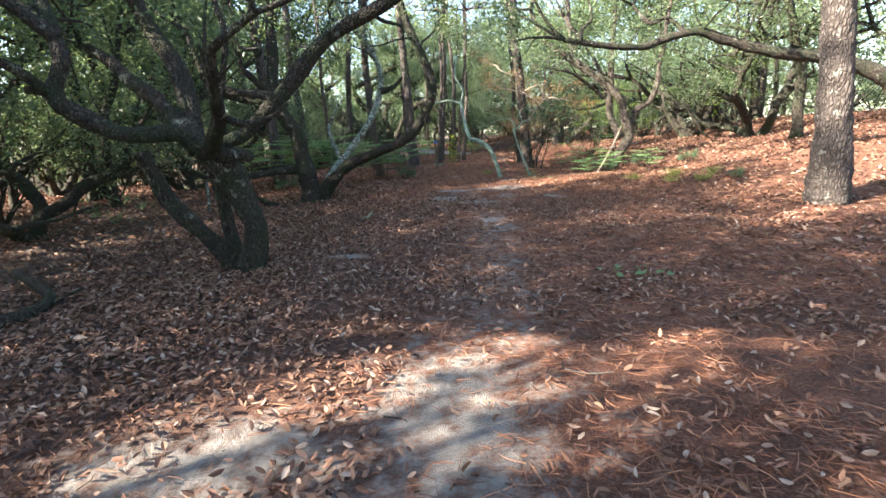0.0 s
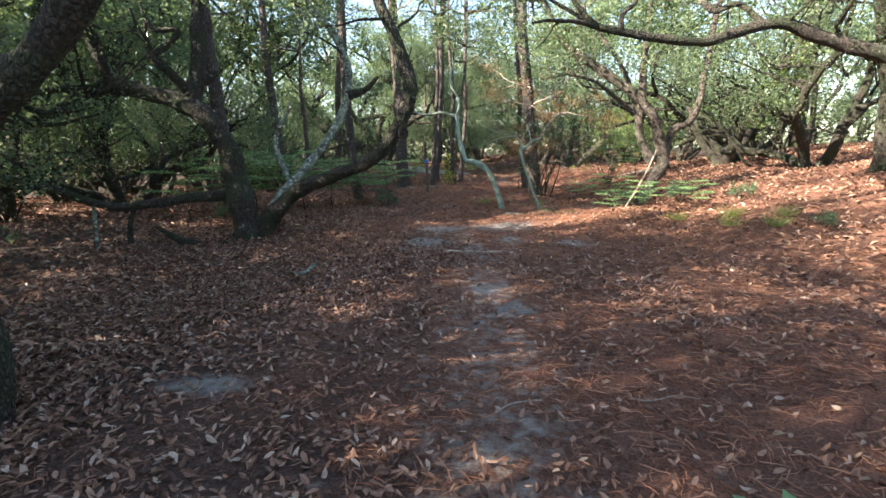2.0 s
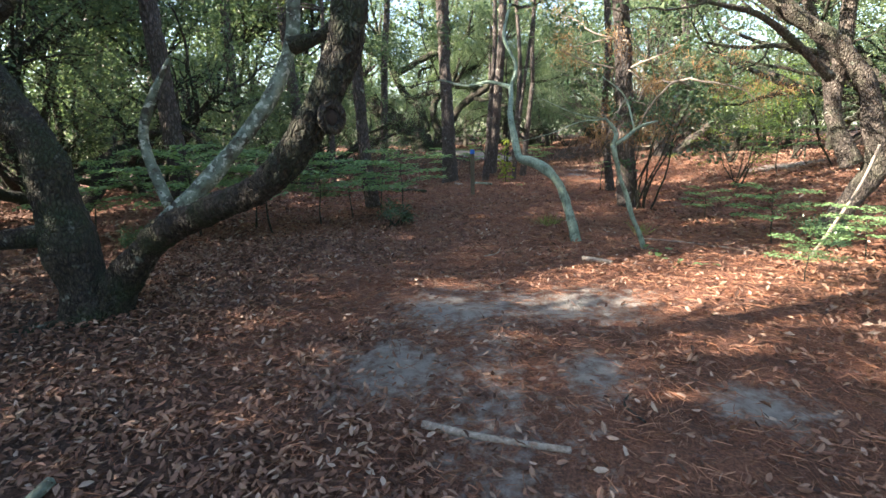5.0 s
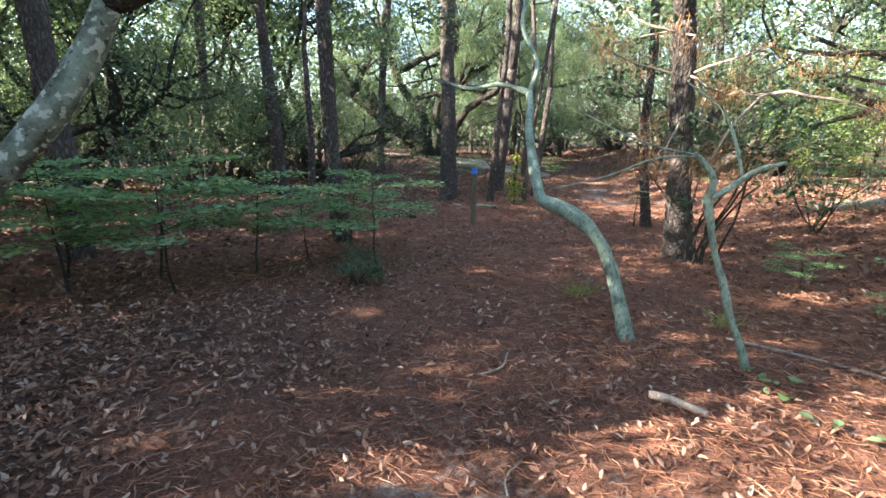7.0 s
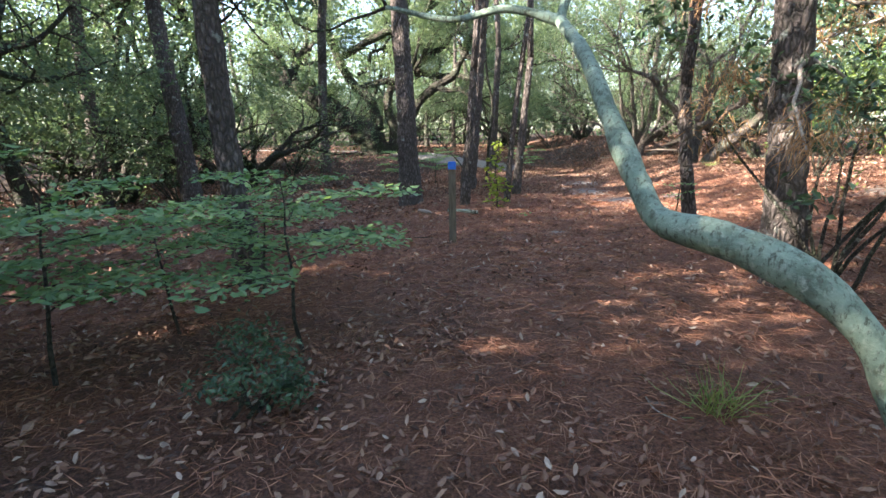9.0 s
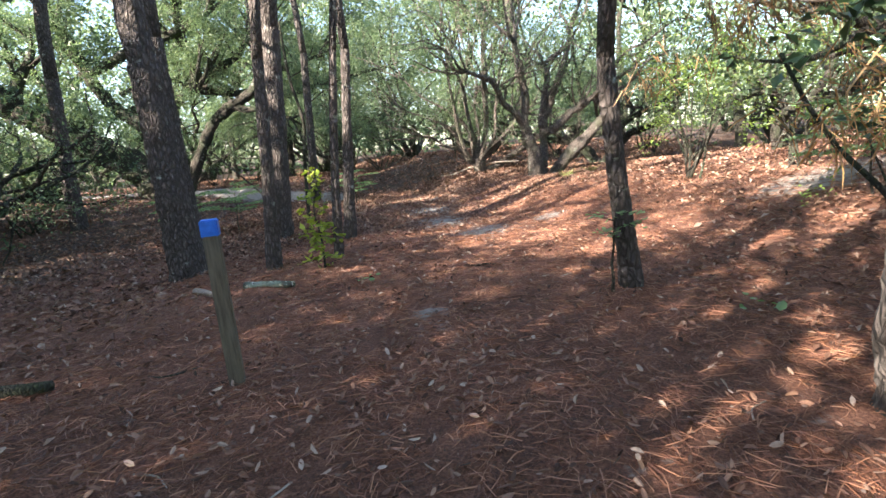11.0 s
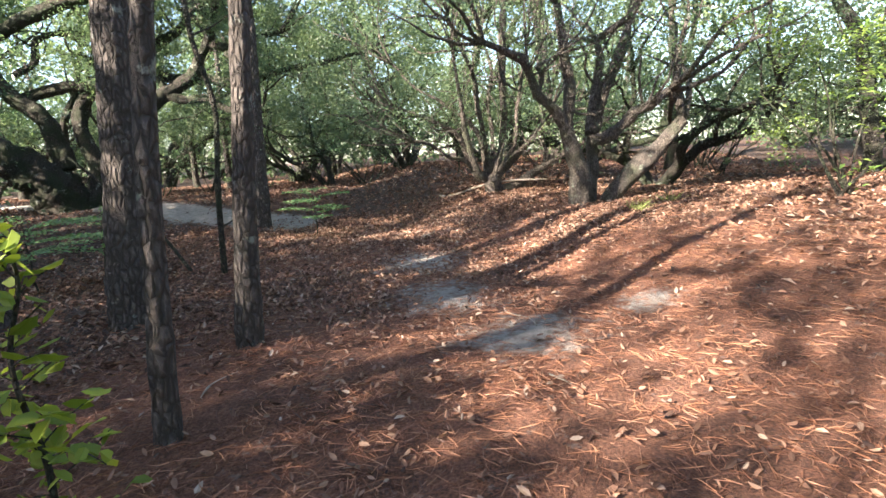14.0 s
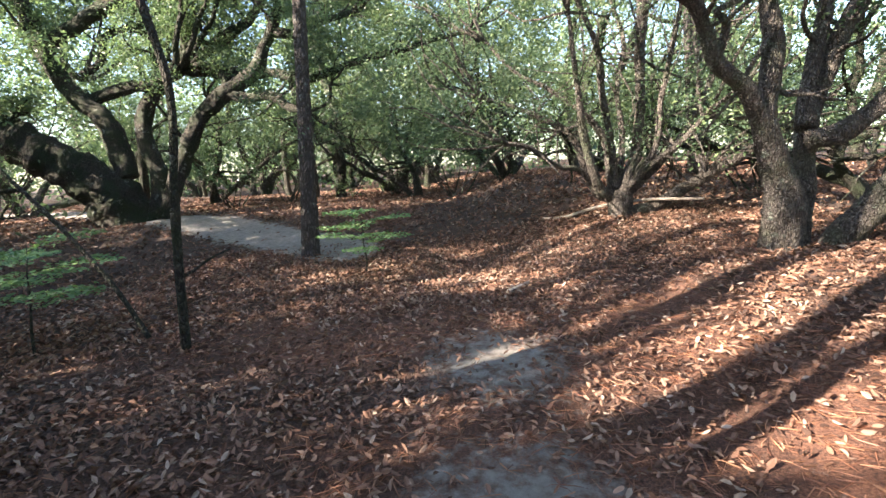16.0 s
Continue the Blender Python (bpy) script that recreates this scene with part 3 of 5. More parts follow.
# ---- limbs of the oaks: x, y, z, radius ----
OAK_A = dict(
    stem=[(-2.17, 5.1, -0.06, 0.17), (-2.04, 5.1, 0.28, 0.132), (-2.0, 5.1, 0.51, 0.114), (-2.07, 5.1, 0.74, 0.119), (-2.17, 5.1, 0.96, 0.137), (-2.26, 5.1, 1.12, 0.149), (-2.4, 5.1, 1.25, 0.116)],
    stub=[(-2.42, 5.05, 1.32, 0.091), (-2.14, 4.95, 1.26, 0.084), (-1.88, 4.85, 1.23, 0.058)],
    west=[(-2.45, 5.1, 1.32, 0.112), (-2.57, 5.0, 1.48, 0.09), (-2.79, 4.9, 1.48, 0.083), (-3.06, 4.85, 1.5, 0.077), (-3.29, 4.8, 1.64, 0.077), (-3.48, 4.75, 1.77, 0.076), (-3.51, 4.75, 1.92, 0.071), (-3.43, 4.8, 2.17, 0.067), (-3.53, 4.9, 2.43, 0.068), (-3.71, 5.1, 2.78, 0.061), (-3.83, 5.3, 3.28, 0.048)],
    cut=[(-3.5, 4.75, 1.84, 0.043), (-3.59, 4.68, 1.9, 0.042), (-3.66, 4.6, 1.9, 0.034)],
    far_west=[(-3.46, 4.85, 2.35, 0.053), (-3.62, 4.8, 2.51, 0.057), (-3.79, 4.7, 2.68, 0.052), (-4.21, 4.6, 2.94, 0.037)],
    low_west=[(-3.52, 4.75, 1.85, 0.047), (-3.58, 4.6, 1.97, 0.046), (-3.67, 4.4, 2.11, 0.04), (-4.0, 4.2, 2.28, 0.029)],
    second=[(-2.31, 5.2, 0.04, 0.114), (-2.51, 5.23, 0.34, 0.091), (-2.77, 5.26, 0.6, 0.086), (-2.95, 5.29, 0.81, 0.081), (-3.08, 5.32, 1.09, 0.07), (-3.17, 5.35, 1.3, 0.071)],
    inner=[(-2.28, 5.22, 0.15, 0.078), (-2.34, 5.25, 0.5, 0.078), (-2.38, 5.28, 0.84, 0.072), (-2.44, 5.31, 1.06, 0.066)],
    rise=[(-2.61, 5.2, 1.47, 0.093), (-2.9, 5.4, 1.78, 0.081), (-3.26, 5.6, 2.04, 0.073), (-3.61, 5.8, 2.32, 0.064), (-4.1, 6.0, 2.61, 0.054), (-4.81, 6.3, 3.07, 0.044)],
    tall=[(-2.56, 5.25, 1.38, 0.105), (-2.66, 5.45, 1.77, 0.098), (-2.77, 5.6, 2.13, 0.095), (-2.97, 5.7, 2.44, 0.085), (-3.16, 5.8, 2.76, 0.081), (-3.32, 5.9, 3.18, 0.065)],
    east=[(-2.5, 5.15, 1.32, 0.087), (-2.28, 5.2, 1.37, 0.073), (-2.04, 5.2, 1.43, 0.065), (-1.88, 5.2, 1.57, 0.067), (-1.65, 5.2, 1.76, 0.078), (-1.46, 5.2, 1.96, 0.073), (-1.19, 5.15, 2.23, 0.064), (-0.95, 5.1, 2.37, 0.066), (-0.65, 5.0, 2.48, 0.065), (-0.42, 4.9, 2.57, 0.059), (-0.05, 4.8, 2.75, 0.048)],
    east_twig=[(-1.65, 5.2, 1.77, 0.047), (-1.85, 5.3, 1.83, 0.042), (-2.27, 5.5, 1.92, 0.038), (-2.56, 5.7, 2.19, 0.028)],
    up_twig=[(-2.24, 5.2, 1.45, 0.036), (-2.22, 5.2, 1.78, 0.031), (-2.09, 5.2, 2.37, 0.031), (-2.18, 5.3, 2.7, 0.026), (-2.21, 5.4, 2.99, 0.022)],
)
OAK_B = dict(
    stem=[(-2.67, 10.67, -0.02, 0.256), (-2.75, 10.67, 0.49, 0.196), (-2.81, 10.67, 0.96, 0.171), (-2.87, 10.67, 1.43, 0.154), (-3.03, 10.67, 1.74, 0.145), (-3.27, 10.67, 2.05, 0.145), (-3.71, 10.67, 2.27, 0.128), (-4.14, 10.67, 2.39, 0.111), (-4.49, 10.67, 2.43, 0.102), (-4.95, 10.67, 2.34, 0.038)],
    west_up=[(-4.45, 10.67, 2.43, 0.102), (-4.55, 10.57, 2.75, 0.093), (-4.6, 10.47, 3.1, 0.092), (-4.71, 10.37, 3.4, 0.082), (-4.83, 10.27, 3.83, 0.065)],
    upright=[(-3.36, 10.67, 2.14, 0.128), (-3.31, 10.77, 2.59, 0.112), (-3.27, 10.87, 3.04, 0.113), (-3.26, 10.97, 3.58, 0.106), (-3.2, 11.07, 4.28, 0.08)],
    hook=[(-3.42, 10.67, 2.38, 0.077), (-3.58, 10.47, 2.63, 0.067), (-3.73, 10.37, 2.81, 0.058), (-3.72, 10.27, 3.01, 0.028)],
    hook_twig=[(-3.7, 10.37, 2.84, 0.049), (-3.45, 10.47, 3.06, 0.05), (-3.38, 10.47, 3.19, 0.042), (-3.65, 10.37, 3.18, 0.033), (-3.81, 10.37, 3.41, 0.029)],
    knob=[(-3.26, 10.77, 2.52, 0.078), (-3.1, 10.77, 2.59, 0.06), (-2.97, 10.77, 2.65, 0.035)],
    low=[(-2.96, 10.67, 0.82, 0.094), (-3.4, 10.47, 0.8, 0.071), (-3.76, 10.27, 0.75, 0.061), (-4.28, 10.07, 0.72, 0.056), (-4.54, 9.87, 0.8, 0.05), (-4.84, 9.67, 0.99, 0.049), (-5.09, 9.57, 1.05, 0.045), (-5.45, 9.47, 1.04, 0.022)],
    drop_a=[(-4.53, 9.87, 0.78, 0.031), (-4.55, 9.87, 0.47, 0.027), (-4.6, 9.87, -0.07, 0.031)],
    drop_b=[(-4.11, 10.12, 0.73, 0.032), (-4.22, 10.12, 0.4, 0.036), (-4.25, 10.12, -0.19, 0.04)],
    ground_limb=[(-2.65, 10.57, 0.11, 0.084), (-3.11, 10.27, 0.04, 0.073), (-3.5, 10.07, 0.22, 0.052), (-3.73, 9.87, 0.46, 0.023)],
    east=[(-2.58, 10.67, 0.1, 0.188), (-2.25, 10.62, 0.54, 0.144), (-1.84, 10.52, 0.86, 0.122), (-1.21, 10.17, 1.09, 0.112), (-0.73, 9.92, 1.25, 0.109), (-0.42, 9.8, 1.48, 0.111), (-0.2, 9.8, 1.82, 0.107), (-0.07, 9.83, 2.19, 0.104), (-0.11, 9.87, 2.51, 0.097), (-0.28, 9.95, 2.99, 0.086), (-0.45, 10.07, 3.4, 0.079), (-0.61, 10.17, 3.96, 0.064)],
    north=[(-2.52, 10.77, 0.33, 0.155), (-2.14, 10.97, 0.86, 0.119), (-1.79, 11.27, 1.29, 0.114), (-1.41, 11.57, 1.85, 0.108), (-1.22, 11.77, 2.37, 0.111), (-1.2, 11.87, 2.88, 0.097), (-1.42, 11.97, 3.43, 0.098), (-1.77, 11.97, 3.86, 0.088), (-2.09, 11.97, 4.42, 0.069)],
    snag=[(-1.2, 11.77, 2.39, 0.077), (-0.91, 11.77, 2.47, 0.053), (-0.69, 11.77, 2.68, 0.024)],
    pale=[(-2.12, 11.02, 1.0, 0.053), (-2.3, 11.07, 1.53, 0.04), (-2.2, 11.07, 1.86, 0.036), (-1.97, 11.07, 2.21, 0.022)],
)
OAK_C = dict(
    stem=[(4.73, 13.7, 0.04, 0.223), (4.89, 13.7, 0.51, 0.173), (5.2, 13.7, 1.03, 0.173), (5.09, 13.7, 1.61, 0.152), (4.94, 13.7, 2.06, 0.142), (4.56, 13.7, 2.49, 0.132), (4.08, 13.7, 2.82, 0.122), (3.61, 13.7, 3.14, 0.122), (3.14, 13.7, 3.45, 0.112), (2.84, 13.7, 3.82, 0.091), (2.59, 13.7, 4.39, 0.066)],
    upright=[(5.01, 13.8, 1.09, 0.154), (4.76, 13.9, 1.72, 0.119), (4.77, 13.9, 2.41, 0.109), (4.78, 13.9, 3.08, 0.104), (4.83, 13.9, 3.85, 0.083), (4.9, 14.0, 4.84, 0.063)],
    east=[(5.3, 13.8, 1.15, 0.113), (5.42, 13.8, 1.73, 0.113), (5.76, 13.7, 1.96, 0.096), (5.94, 13.7, 2.4, 0.086), (5.97, 13.7, 2.74, 0.091), (6.07, 13.7, 3.39, 0.081), (6.13, 13.7, 3.93, 0.071), (6.27, 13.7, 4.66, 0.051)],
    west=[(4.5, 13.6, 2.1, 0.075), (4.0, 13.4, 2.45, 0.059), (3.47, 13.2, 2.74, 0.048), (2.87, 13.0, 2.85, 0.024)],
    mid=[(4.8, 14.0, 1.78, 0.094), (4.64, 14.2, 2.66, 0.069), (4.4, 14.3, 3.25, 0.064), (4.1, 14.4, 3.72, 0.06), (3.71, 14.6, 4.33, 0.044)],
)
OAK_D = dict(
    stem=[(6.15, 30.0, 0.36, 0.151), (6.17, 30.0, 0.61, 0.16), (6.2, 30.0, 1.02, 0.169)],
    dark=[(6.22, 30.0, 0.99, 0.113), (6.45, 30.05, 1.57, 0.067), (6.58, 30.1, 2.29, 0.077), (6.58, 30.15, 3.02, 0.079), (6.64, 30.2, 3.55, 0.08), (6.67, 30.25, 4.08, 0.082), (6.75, 30.3, 4.78, 0.063)],
    low=[(6.29, 30.0, 0.65, 0.114), (6.72, 29.92, 0.77, 0.096), (7.16, 29.84, 1.02, 0.087), (7.59, 29.76, 1.26, 0.079), (8.11, 29.68, 1.54, 0.071), (8.43, 29.6, 1.69, 0.051)],
    b=[(6.32, 30.0, 0.98, 0.076), (6.91, 30.1, 1.45, 0.069), (7.37, 30.2, 1.89, 0.061), (7.82, 30.3, 2.62, 0.053), (8.03, 30.4, 3.18, 0.043)],
    c=[(6.27, 30.0, 1.03, 0.066), (6.59, 29.85, 1.38, 0.057), (6.99, 29.7, 1.7, 0.047), (7.27, 29.55, 2.06, 0.038)],
    d=[(6.08, 30.0, 0.95, 0.084), (5.8, 29.88, 1.16, 0.073), (5.54, 29.76, 1.89, 0.071), (5.42, 29.64, 2.48, 0.044), (5.31, 29.52, 2.95, 0.035), (5.2, 29.4, 3.56, 0.026)],
    e=[(6.03, 30.0, 0.91, 0.065), (5.82, 30.08, 1.06, 0.056), (5.49, 30.16, 1.91, 0.056), (5.05, 30.24, 2.22, 0.046), (4.61, 30.32, 2.43, 0.037), (4.16, 30.4, 2.6, 0.028)],
    g=[(6.06, 30.0, 1.0, 0.065), (6.06, 30.15, 1.69, 0.066), (5.84, 30.3, 2.18, 0.048), (5.23, 30.45, 2.69, 0.038), (4.7, 30.6, 3.02, 0.029), (4.28, 30.75, 3.53, 0.029)],
    h=[(6.13, 30.0, 1.09, 0.066), (6.01, 29.9, 1.86, 0.055), (5.84, 29.8, 2.47, 0.055), (5.73, 29.7, 3.13, 0.045), (5.44, 29.6, 3.68, 0.036), (5.17, 29.5, 4.21, 0.027)],
    i=[(6.16, 30.0, 1.08, 0.056), (6.33, 30.2, 1.86, 0.048), (6.33, 30.4, 2.62, 0.04), (6.53, 30.6, 3.39, 0.041), (6.38, 30.8, 4.18, 0.032)],
    j=[(5.84, 30.0, 1.11, 0.055), (5.46, 29.85, 1.41, 0.045), (5.09, 29.7, 1.48, 0.035), (4.66, 29.55, 1.76, 0.034), (4.29, 29.4, 1.84, 0.024)],
    k=[(6.27, 30.0, 1.03, 0.057), (6.7, 29.88, 1.64, 0.048), (6.74, 29.76, 2.42, 0.038), (6.82, 29.64, 3.07, 0.038), (6.89, 29.52, 3.68, 0.029)],
)
OAK_E = dict(
    stem=[(6.5, 26.95, 0.38, 0.246), (6.52, 26.95, 0.76, 0.217), (6.51, 26.95, 1.12, 0.189), (6.41, 26.95, 1.42, 0.147), (6.29, 26.95, 1.77, 0.119), (6.31, 26.95, 2.11, 0.099), (6.34, 26.95, 2.5, 0.1), (6.28, 26.95, 2.82, 0.094), (6.21, 26.95, 3.25, 0.081), (6.13, 26.95, 3.76, 0.069)],
    second=[(6.77, 27.05, 0.48, 0.142), (6.86, 27.1, 1.09, 0.114), (6.88, 27.15, 1.57, 0.121), (6.97, 27.2, 1.93, 0.102), (7.22, 27.25, 2.52, 0.105), (7.5, 27.3, 2.99, 0.102), (7.72, 27.35, 3.46, 0.082), (7.93, 27.4, 4.04, 0.068)],
    mid=[(6.83, 27.1, 1.75, 0.106), (6.9, 27.18, 2.11, 0.079), (7.08, 27.26, 2.76, 0.09), (7.19, 27.34, 3.01, 0.077), (7.16, 27.42, 3.33, 0.062)],
    west=[(6.29, 26.95, 1.74, 0.099), (6.04, 26.89, 2.12, 0.09), (5.7, 26.83, 2.37, 0.093), (5.54, 26.77, 2.65, 0.073), (5.37, 26.71, 2.89, 0.078), (5.12, 26.65, 2.98, 0.059), (4.72, 26.59, 3.1, 0.045)],
    curl=[(5.73, 26.85, 2.42, 0.037), (5.76, 26.8, 2.7, 0.038), (5.63, 26.75, 2.79, 0.031), (5.81, 26.7, 2.87, 0.031), (5.94, 26.65, 2.95, 0.025)],
    east=[(6.74, 26.95, 1.63, 0.103), (6.99, 26.87, 1.67, 0.112), (7.28, 26.79, 1.87, 0.107), (7.43, 26.71, 2.07, 0.101), (7.65, 26.63, 2.15, 0.088), (7.96, 26.55, 2.38, 0.068)],
    lean=[(6.81, 26.85, 0.35, 0.153), (7.03, 26.79, 0.67, 0.155), (7.27, 26.73, 0.95, 0.171), (7.57, 26.67, 1.22, 0.175), (7.86, 26.61, 1.48, 0.134), (8.25, 26.55, 1.89, 0.108)],
)
OAK_F = dict(
    stem=[(-3.51, 34.4, 0.63, 0.625), (-3.6, 34.3, 1.0, 0.562), (-3.91, 34.2, 1.47, 0.49), (-4.28, 34.1, 1.84, 0.448), (-4.75, 34.0, 2.19, 0.423), (-5.32, 33.9, 2.59, 0.4), (-5.96, 33.8, 3.04, 0.377), (-6.76, 33.7, 3.6, 0.292)],
    a=[(-2.86, 34.4, 0.74, 0.262), (-2.74, 34.5, 1.66, 0.204), (-3.01, 34.6, 2.47, 0.178), (-2.99, 34.7, 3.13, 0.18), (-2.57, 34.8, 3.83, 0.165), (-1.98, 34.9, 4.2, 0.135), (-1.08, 35.0, 4.82, 0.134), (-0.54, 35.1, 5.21, 0.105), (-0.09, 35.2, 5.8, 0.076)],
    up=[(-2.43, 34.8, 3.95, 0.135), (-1.94, 34.9, 4.52, 0.165), (-1.96, 35.0, 5.25, 0.168), (-2.17, 35.1, 5.73, 0.156), (-2.2, 35.2, 6.64, 0.128)],
    b=[(-2.72, 34.4, 0.79, 0.218), (-2.1, 34.25, 2.01, 0.169), (-1.54, 34.1, 2.92, 0.166), (-0.87, 33.95, 3.42, 0.175), (-0.23, 33.8, 3.79, 0.159), (0.11, 33.65, 4.28, 0.118), (0.37, 33.5, 4.69, 0.104), (0.59, 33.35, 5.31, 0.078), (0.75, 33.2, 5.91, 0.052)],
    e=[(-0.8, 33.9, 3.39, 0.121), (-0.41, 33.75, 3.25, 0.105), (0.12, 33.6, 3.26, 0.103), (0.54, 33.45, 2.98, 0.088), (0.92, 33.3, 2.85, 0.049)],
    g=[(-1.95, 34.8, 4.18, 0.119), (-1.33, 34.65, 4.06, 0.116), (-0.67, 34.5, 3.87, 0.127), (0.01, 34.35, 3.87, 0.11), (0.79, 34.2, 3.68, 0.107), (1.46, 34.05, 3.81, 0.079), (2.13, 33.9, 3.99, 0.078), (2.9, 33.75, 4.1, 0.064), (3.67, 33.6, 4.27, 0.051), (4.41, 33.45, 4.38, 0.038)],
    h=[(0.27, 33.6, 4.55, 0.105), (0.78, 33.4, 4.44, 0.102), (1.29, 33.2, 4.57, 0.075), (2.02, 33.0, 4.71, 0.049)],
    c=[(-3.41, 34.4, 1.71, 0.266), (-3.73, 34.55, 2.9, 0.212), (-4.45, 34.7, 3.6, 0.189), (-4.96, 34.85, 4.41, 0.179), (-5.32, 35.0, 5.33, 0.168), (-5.72, 35.15, 6.38, 0.14)],
    d=[(-4.22, 34.8, 3.47, 0.141), (-3.31, 34.7, 3.73, 0.137), (-2.63, 34.6, 3.74, 0.119), (-2.17, 34.5, 3.95, 0.117)],
    west=[(-5.31, 35.0, 4.71, 0.15), (-4.71, 34.9, 4.91, 0.147), (-3.84, 34.8, 5.34, 0.159), (-3.0, 34.7, 5.7, 0.155), (-2.17, 34.6, 5.94, 0.137), (-1.2, 34.5, 6.47, 0.09)],
    crook=[(-4.25, 34.7, 4.03, 0.079), (-3.82, 34.8, 4.34, 0.078), (-3.73, 34.9, 4.86, 0.079), (-3.23, 35.0, 5.11, 0.063)],
)
OAK_BENT = dict(
    stem=[(1.73, 13.52, 0.05, 0.092), (1.7, 13.56, 0.14, 0.076), (1.64, 13.63, 0.42, 0.066), (1.56, 13.71, 0.7, 0.063), (1.46, 13.78, 0.92, 0.066), (1.31, 13.87, 1.08, 0.072), (1.13, 14.08, 1.17, 0.07), (0.99, 14.3, 1.2, 0.068), (0.94, 14.44, 1.34, 0.056), (0.88, 14.74, 1.64, 0.047), (0.85, 15.0, 1.88, 0.045), (0.87, 15.5, 2.1, 0.046), (0.87, 16.04, 2.32, 0.048)],
    crook=[(0.87, 16.04, 2.32, 0.044), (0.5, 16.1, 2.42, 0.033), (0.1, 16.2, 2.38, 0.027), (-0.4, 16.4, 2.52, 0.02)],
    top=[(0.87, 16.04, 2.32, 0.042), (0.95, 16.25, 2.7, 0.035), (0.75, 16.5, 3.2, 0.03), (0.85, 16.8, 3.8, 0.03)],
)
SNAG_FORK = dict(
    stem=[(2.42, 13.02, 0.15, 0.043), (2.33, 13.02, 0.4, 0.036), (2.25, 13.02, 0.57, 0.032), (2.17, 13.02, 0.82, 0.036), (2.09, 13.02, 1.02, 0.032), (2.04, 13.02, 1.21, 0.032), (1.99, 13.02, 1.4, 0.041)],
    west=[(1.99, 13.02, 1.4, 0.034), (2.02, 13.02, 1.52, 0.03), (1.95, 13.02, 1.63, 0.025), (1.88, 13.02, 1.7, 0.016)],
    east=[(2.0, 13.02, 1.4, 0.032), (2.12, 13.02, 1.47, 0.029), (2.21, 13.02, 1.55, 0.025), (2.31, 13.02, 1.61, 0.022), (2.45, 13.02, 1.65, 0.011)],
    twig_a=[(1.88, 13.02, 1.69, 0.011), (1.68, 13.12, 1.73, 0.009), (1.47, 13.22, 1.81, 0.008), (1.2, 13.32, 1.95, 0.005)],
    twig_b=[(1.9, 13.02, 1.68, 0.009), (1.6, 12.92, 1.66, 0.007), (1.3, 12.82, 1.55, 0.006), (0.93, 12.72, 1.46, 0.003)],
    twig_c=[(2.24, 13.12, 1.53, 0.015), (2.21, 13.22, 1.75, 0.015), (2.13, 13.32, 1.98, 0.012), (1.91, 13.42, 2.18, 0.008)],
)

# ---- the oaks along the path ----
def ground_z(x, y):
    return float(height(x, y))


limbed_oak("live_oak", "dark crooked live oak with low sprawling mossy limbs beside the path", OAK_A, OAK_BARK, 11, 2.6, 2, 24, bare=("stub", "cut", "inner", "second"))
OAK_B["east"] = [(x, y, z, r * 0.85) for x, y, z, r in OAK_B["east"]]
OAK_B["north"] = [(x, y, z, r * 0.62) for x, y, z, r in OAK_B["north"]]
limbed_oak("live_oak", "leaning many-limbed live oak with a dead low limb and a snag", OAK_B, OAK_BARK, 12, 3.2, 2, 28, bare=("knob", "low", "drop_a", "drop_b", "ground_limb", "snag", "pale", "hook_twig"), pale=("north", "pale", "drop_a"), close=("east",))
OAK_C = {k: [(x, y, z, r * 0.72) for x, y, z, r in line] for k, line in OAK_C.items()}
limbed_oak("live_oak", "lichen-grey twisted oak among low shrubs", OAK_C, GREY_BARK, 13, 2.6, 3, 36, bare=())
limbed_oak("live_oak", "low sunlit oak with a fan of many thin stems", OAK_D, GREY_BARK, 14, 1.7, 7, 12, leaf=0.05, bare=("stem",))
OAK_E = {k: [(x, y, z, r * 0.88) for x, y, z, r in line] for k, line in OAK_E.items()}
limbed_oak("live_oak", "sunlit oak with several stout leaning stems", OAK_E, GREY_BARK, 15, 2.8, 4, 16, leaf=0.06)
limbed_oak("live_oak", "huge spreading live oak leaning over the sandy track", OAK_F, OAK_BARK, 16, 2.6, 5, 60)
OAK_BENT = {k: [(x, y, z, r * 0.88) for x, y, z, r in line] for k, line in OAK_BENT.items()}
limbed_oak("bent_oak", "slender bent oak trunk with pale green lichen", OAK_BENT, OAK_BARK, 17, 2.4, 2, 40, bare=("stem",), sides=24, pale=("stem", "crook", "top"), skin=PALE_LICHEN)
SNAG_FORK = {k: [(x, y, z, r * 0.78) for x, y, z, r in line] for k, line in SNAG_FORK.items()}
limbed_oak("snag", "small dead lichen-covered forked tree with bare twigs", SNAG_FORK, PALE_LICHEN, 18, 9.0, 1, 0, bare=("stem",))


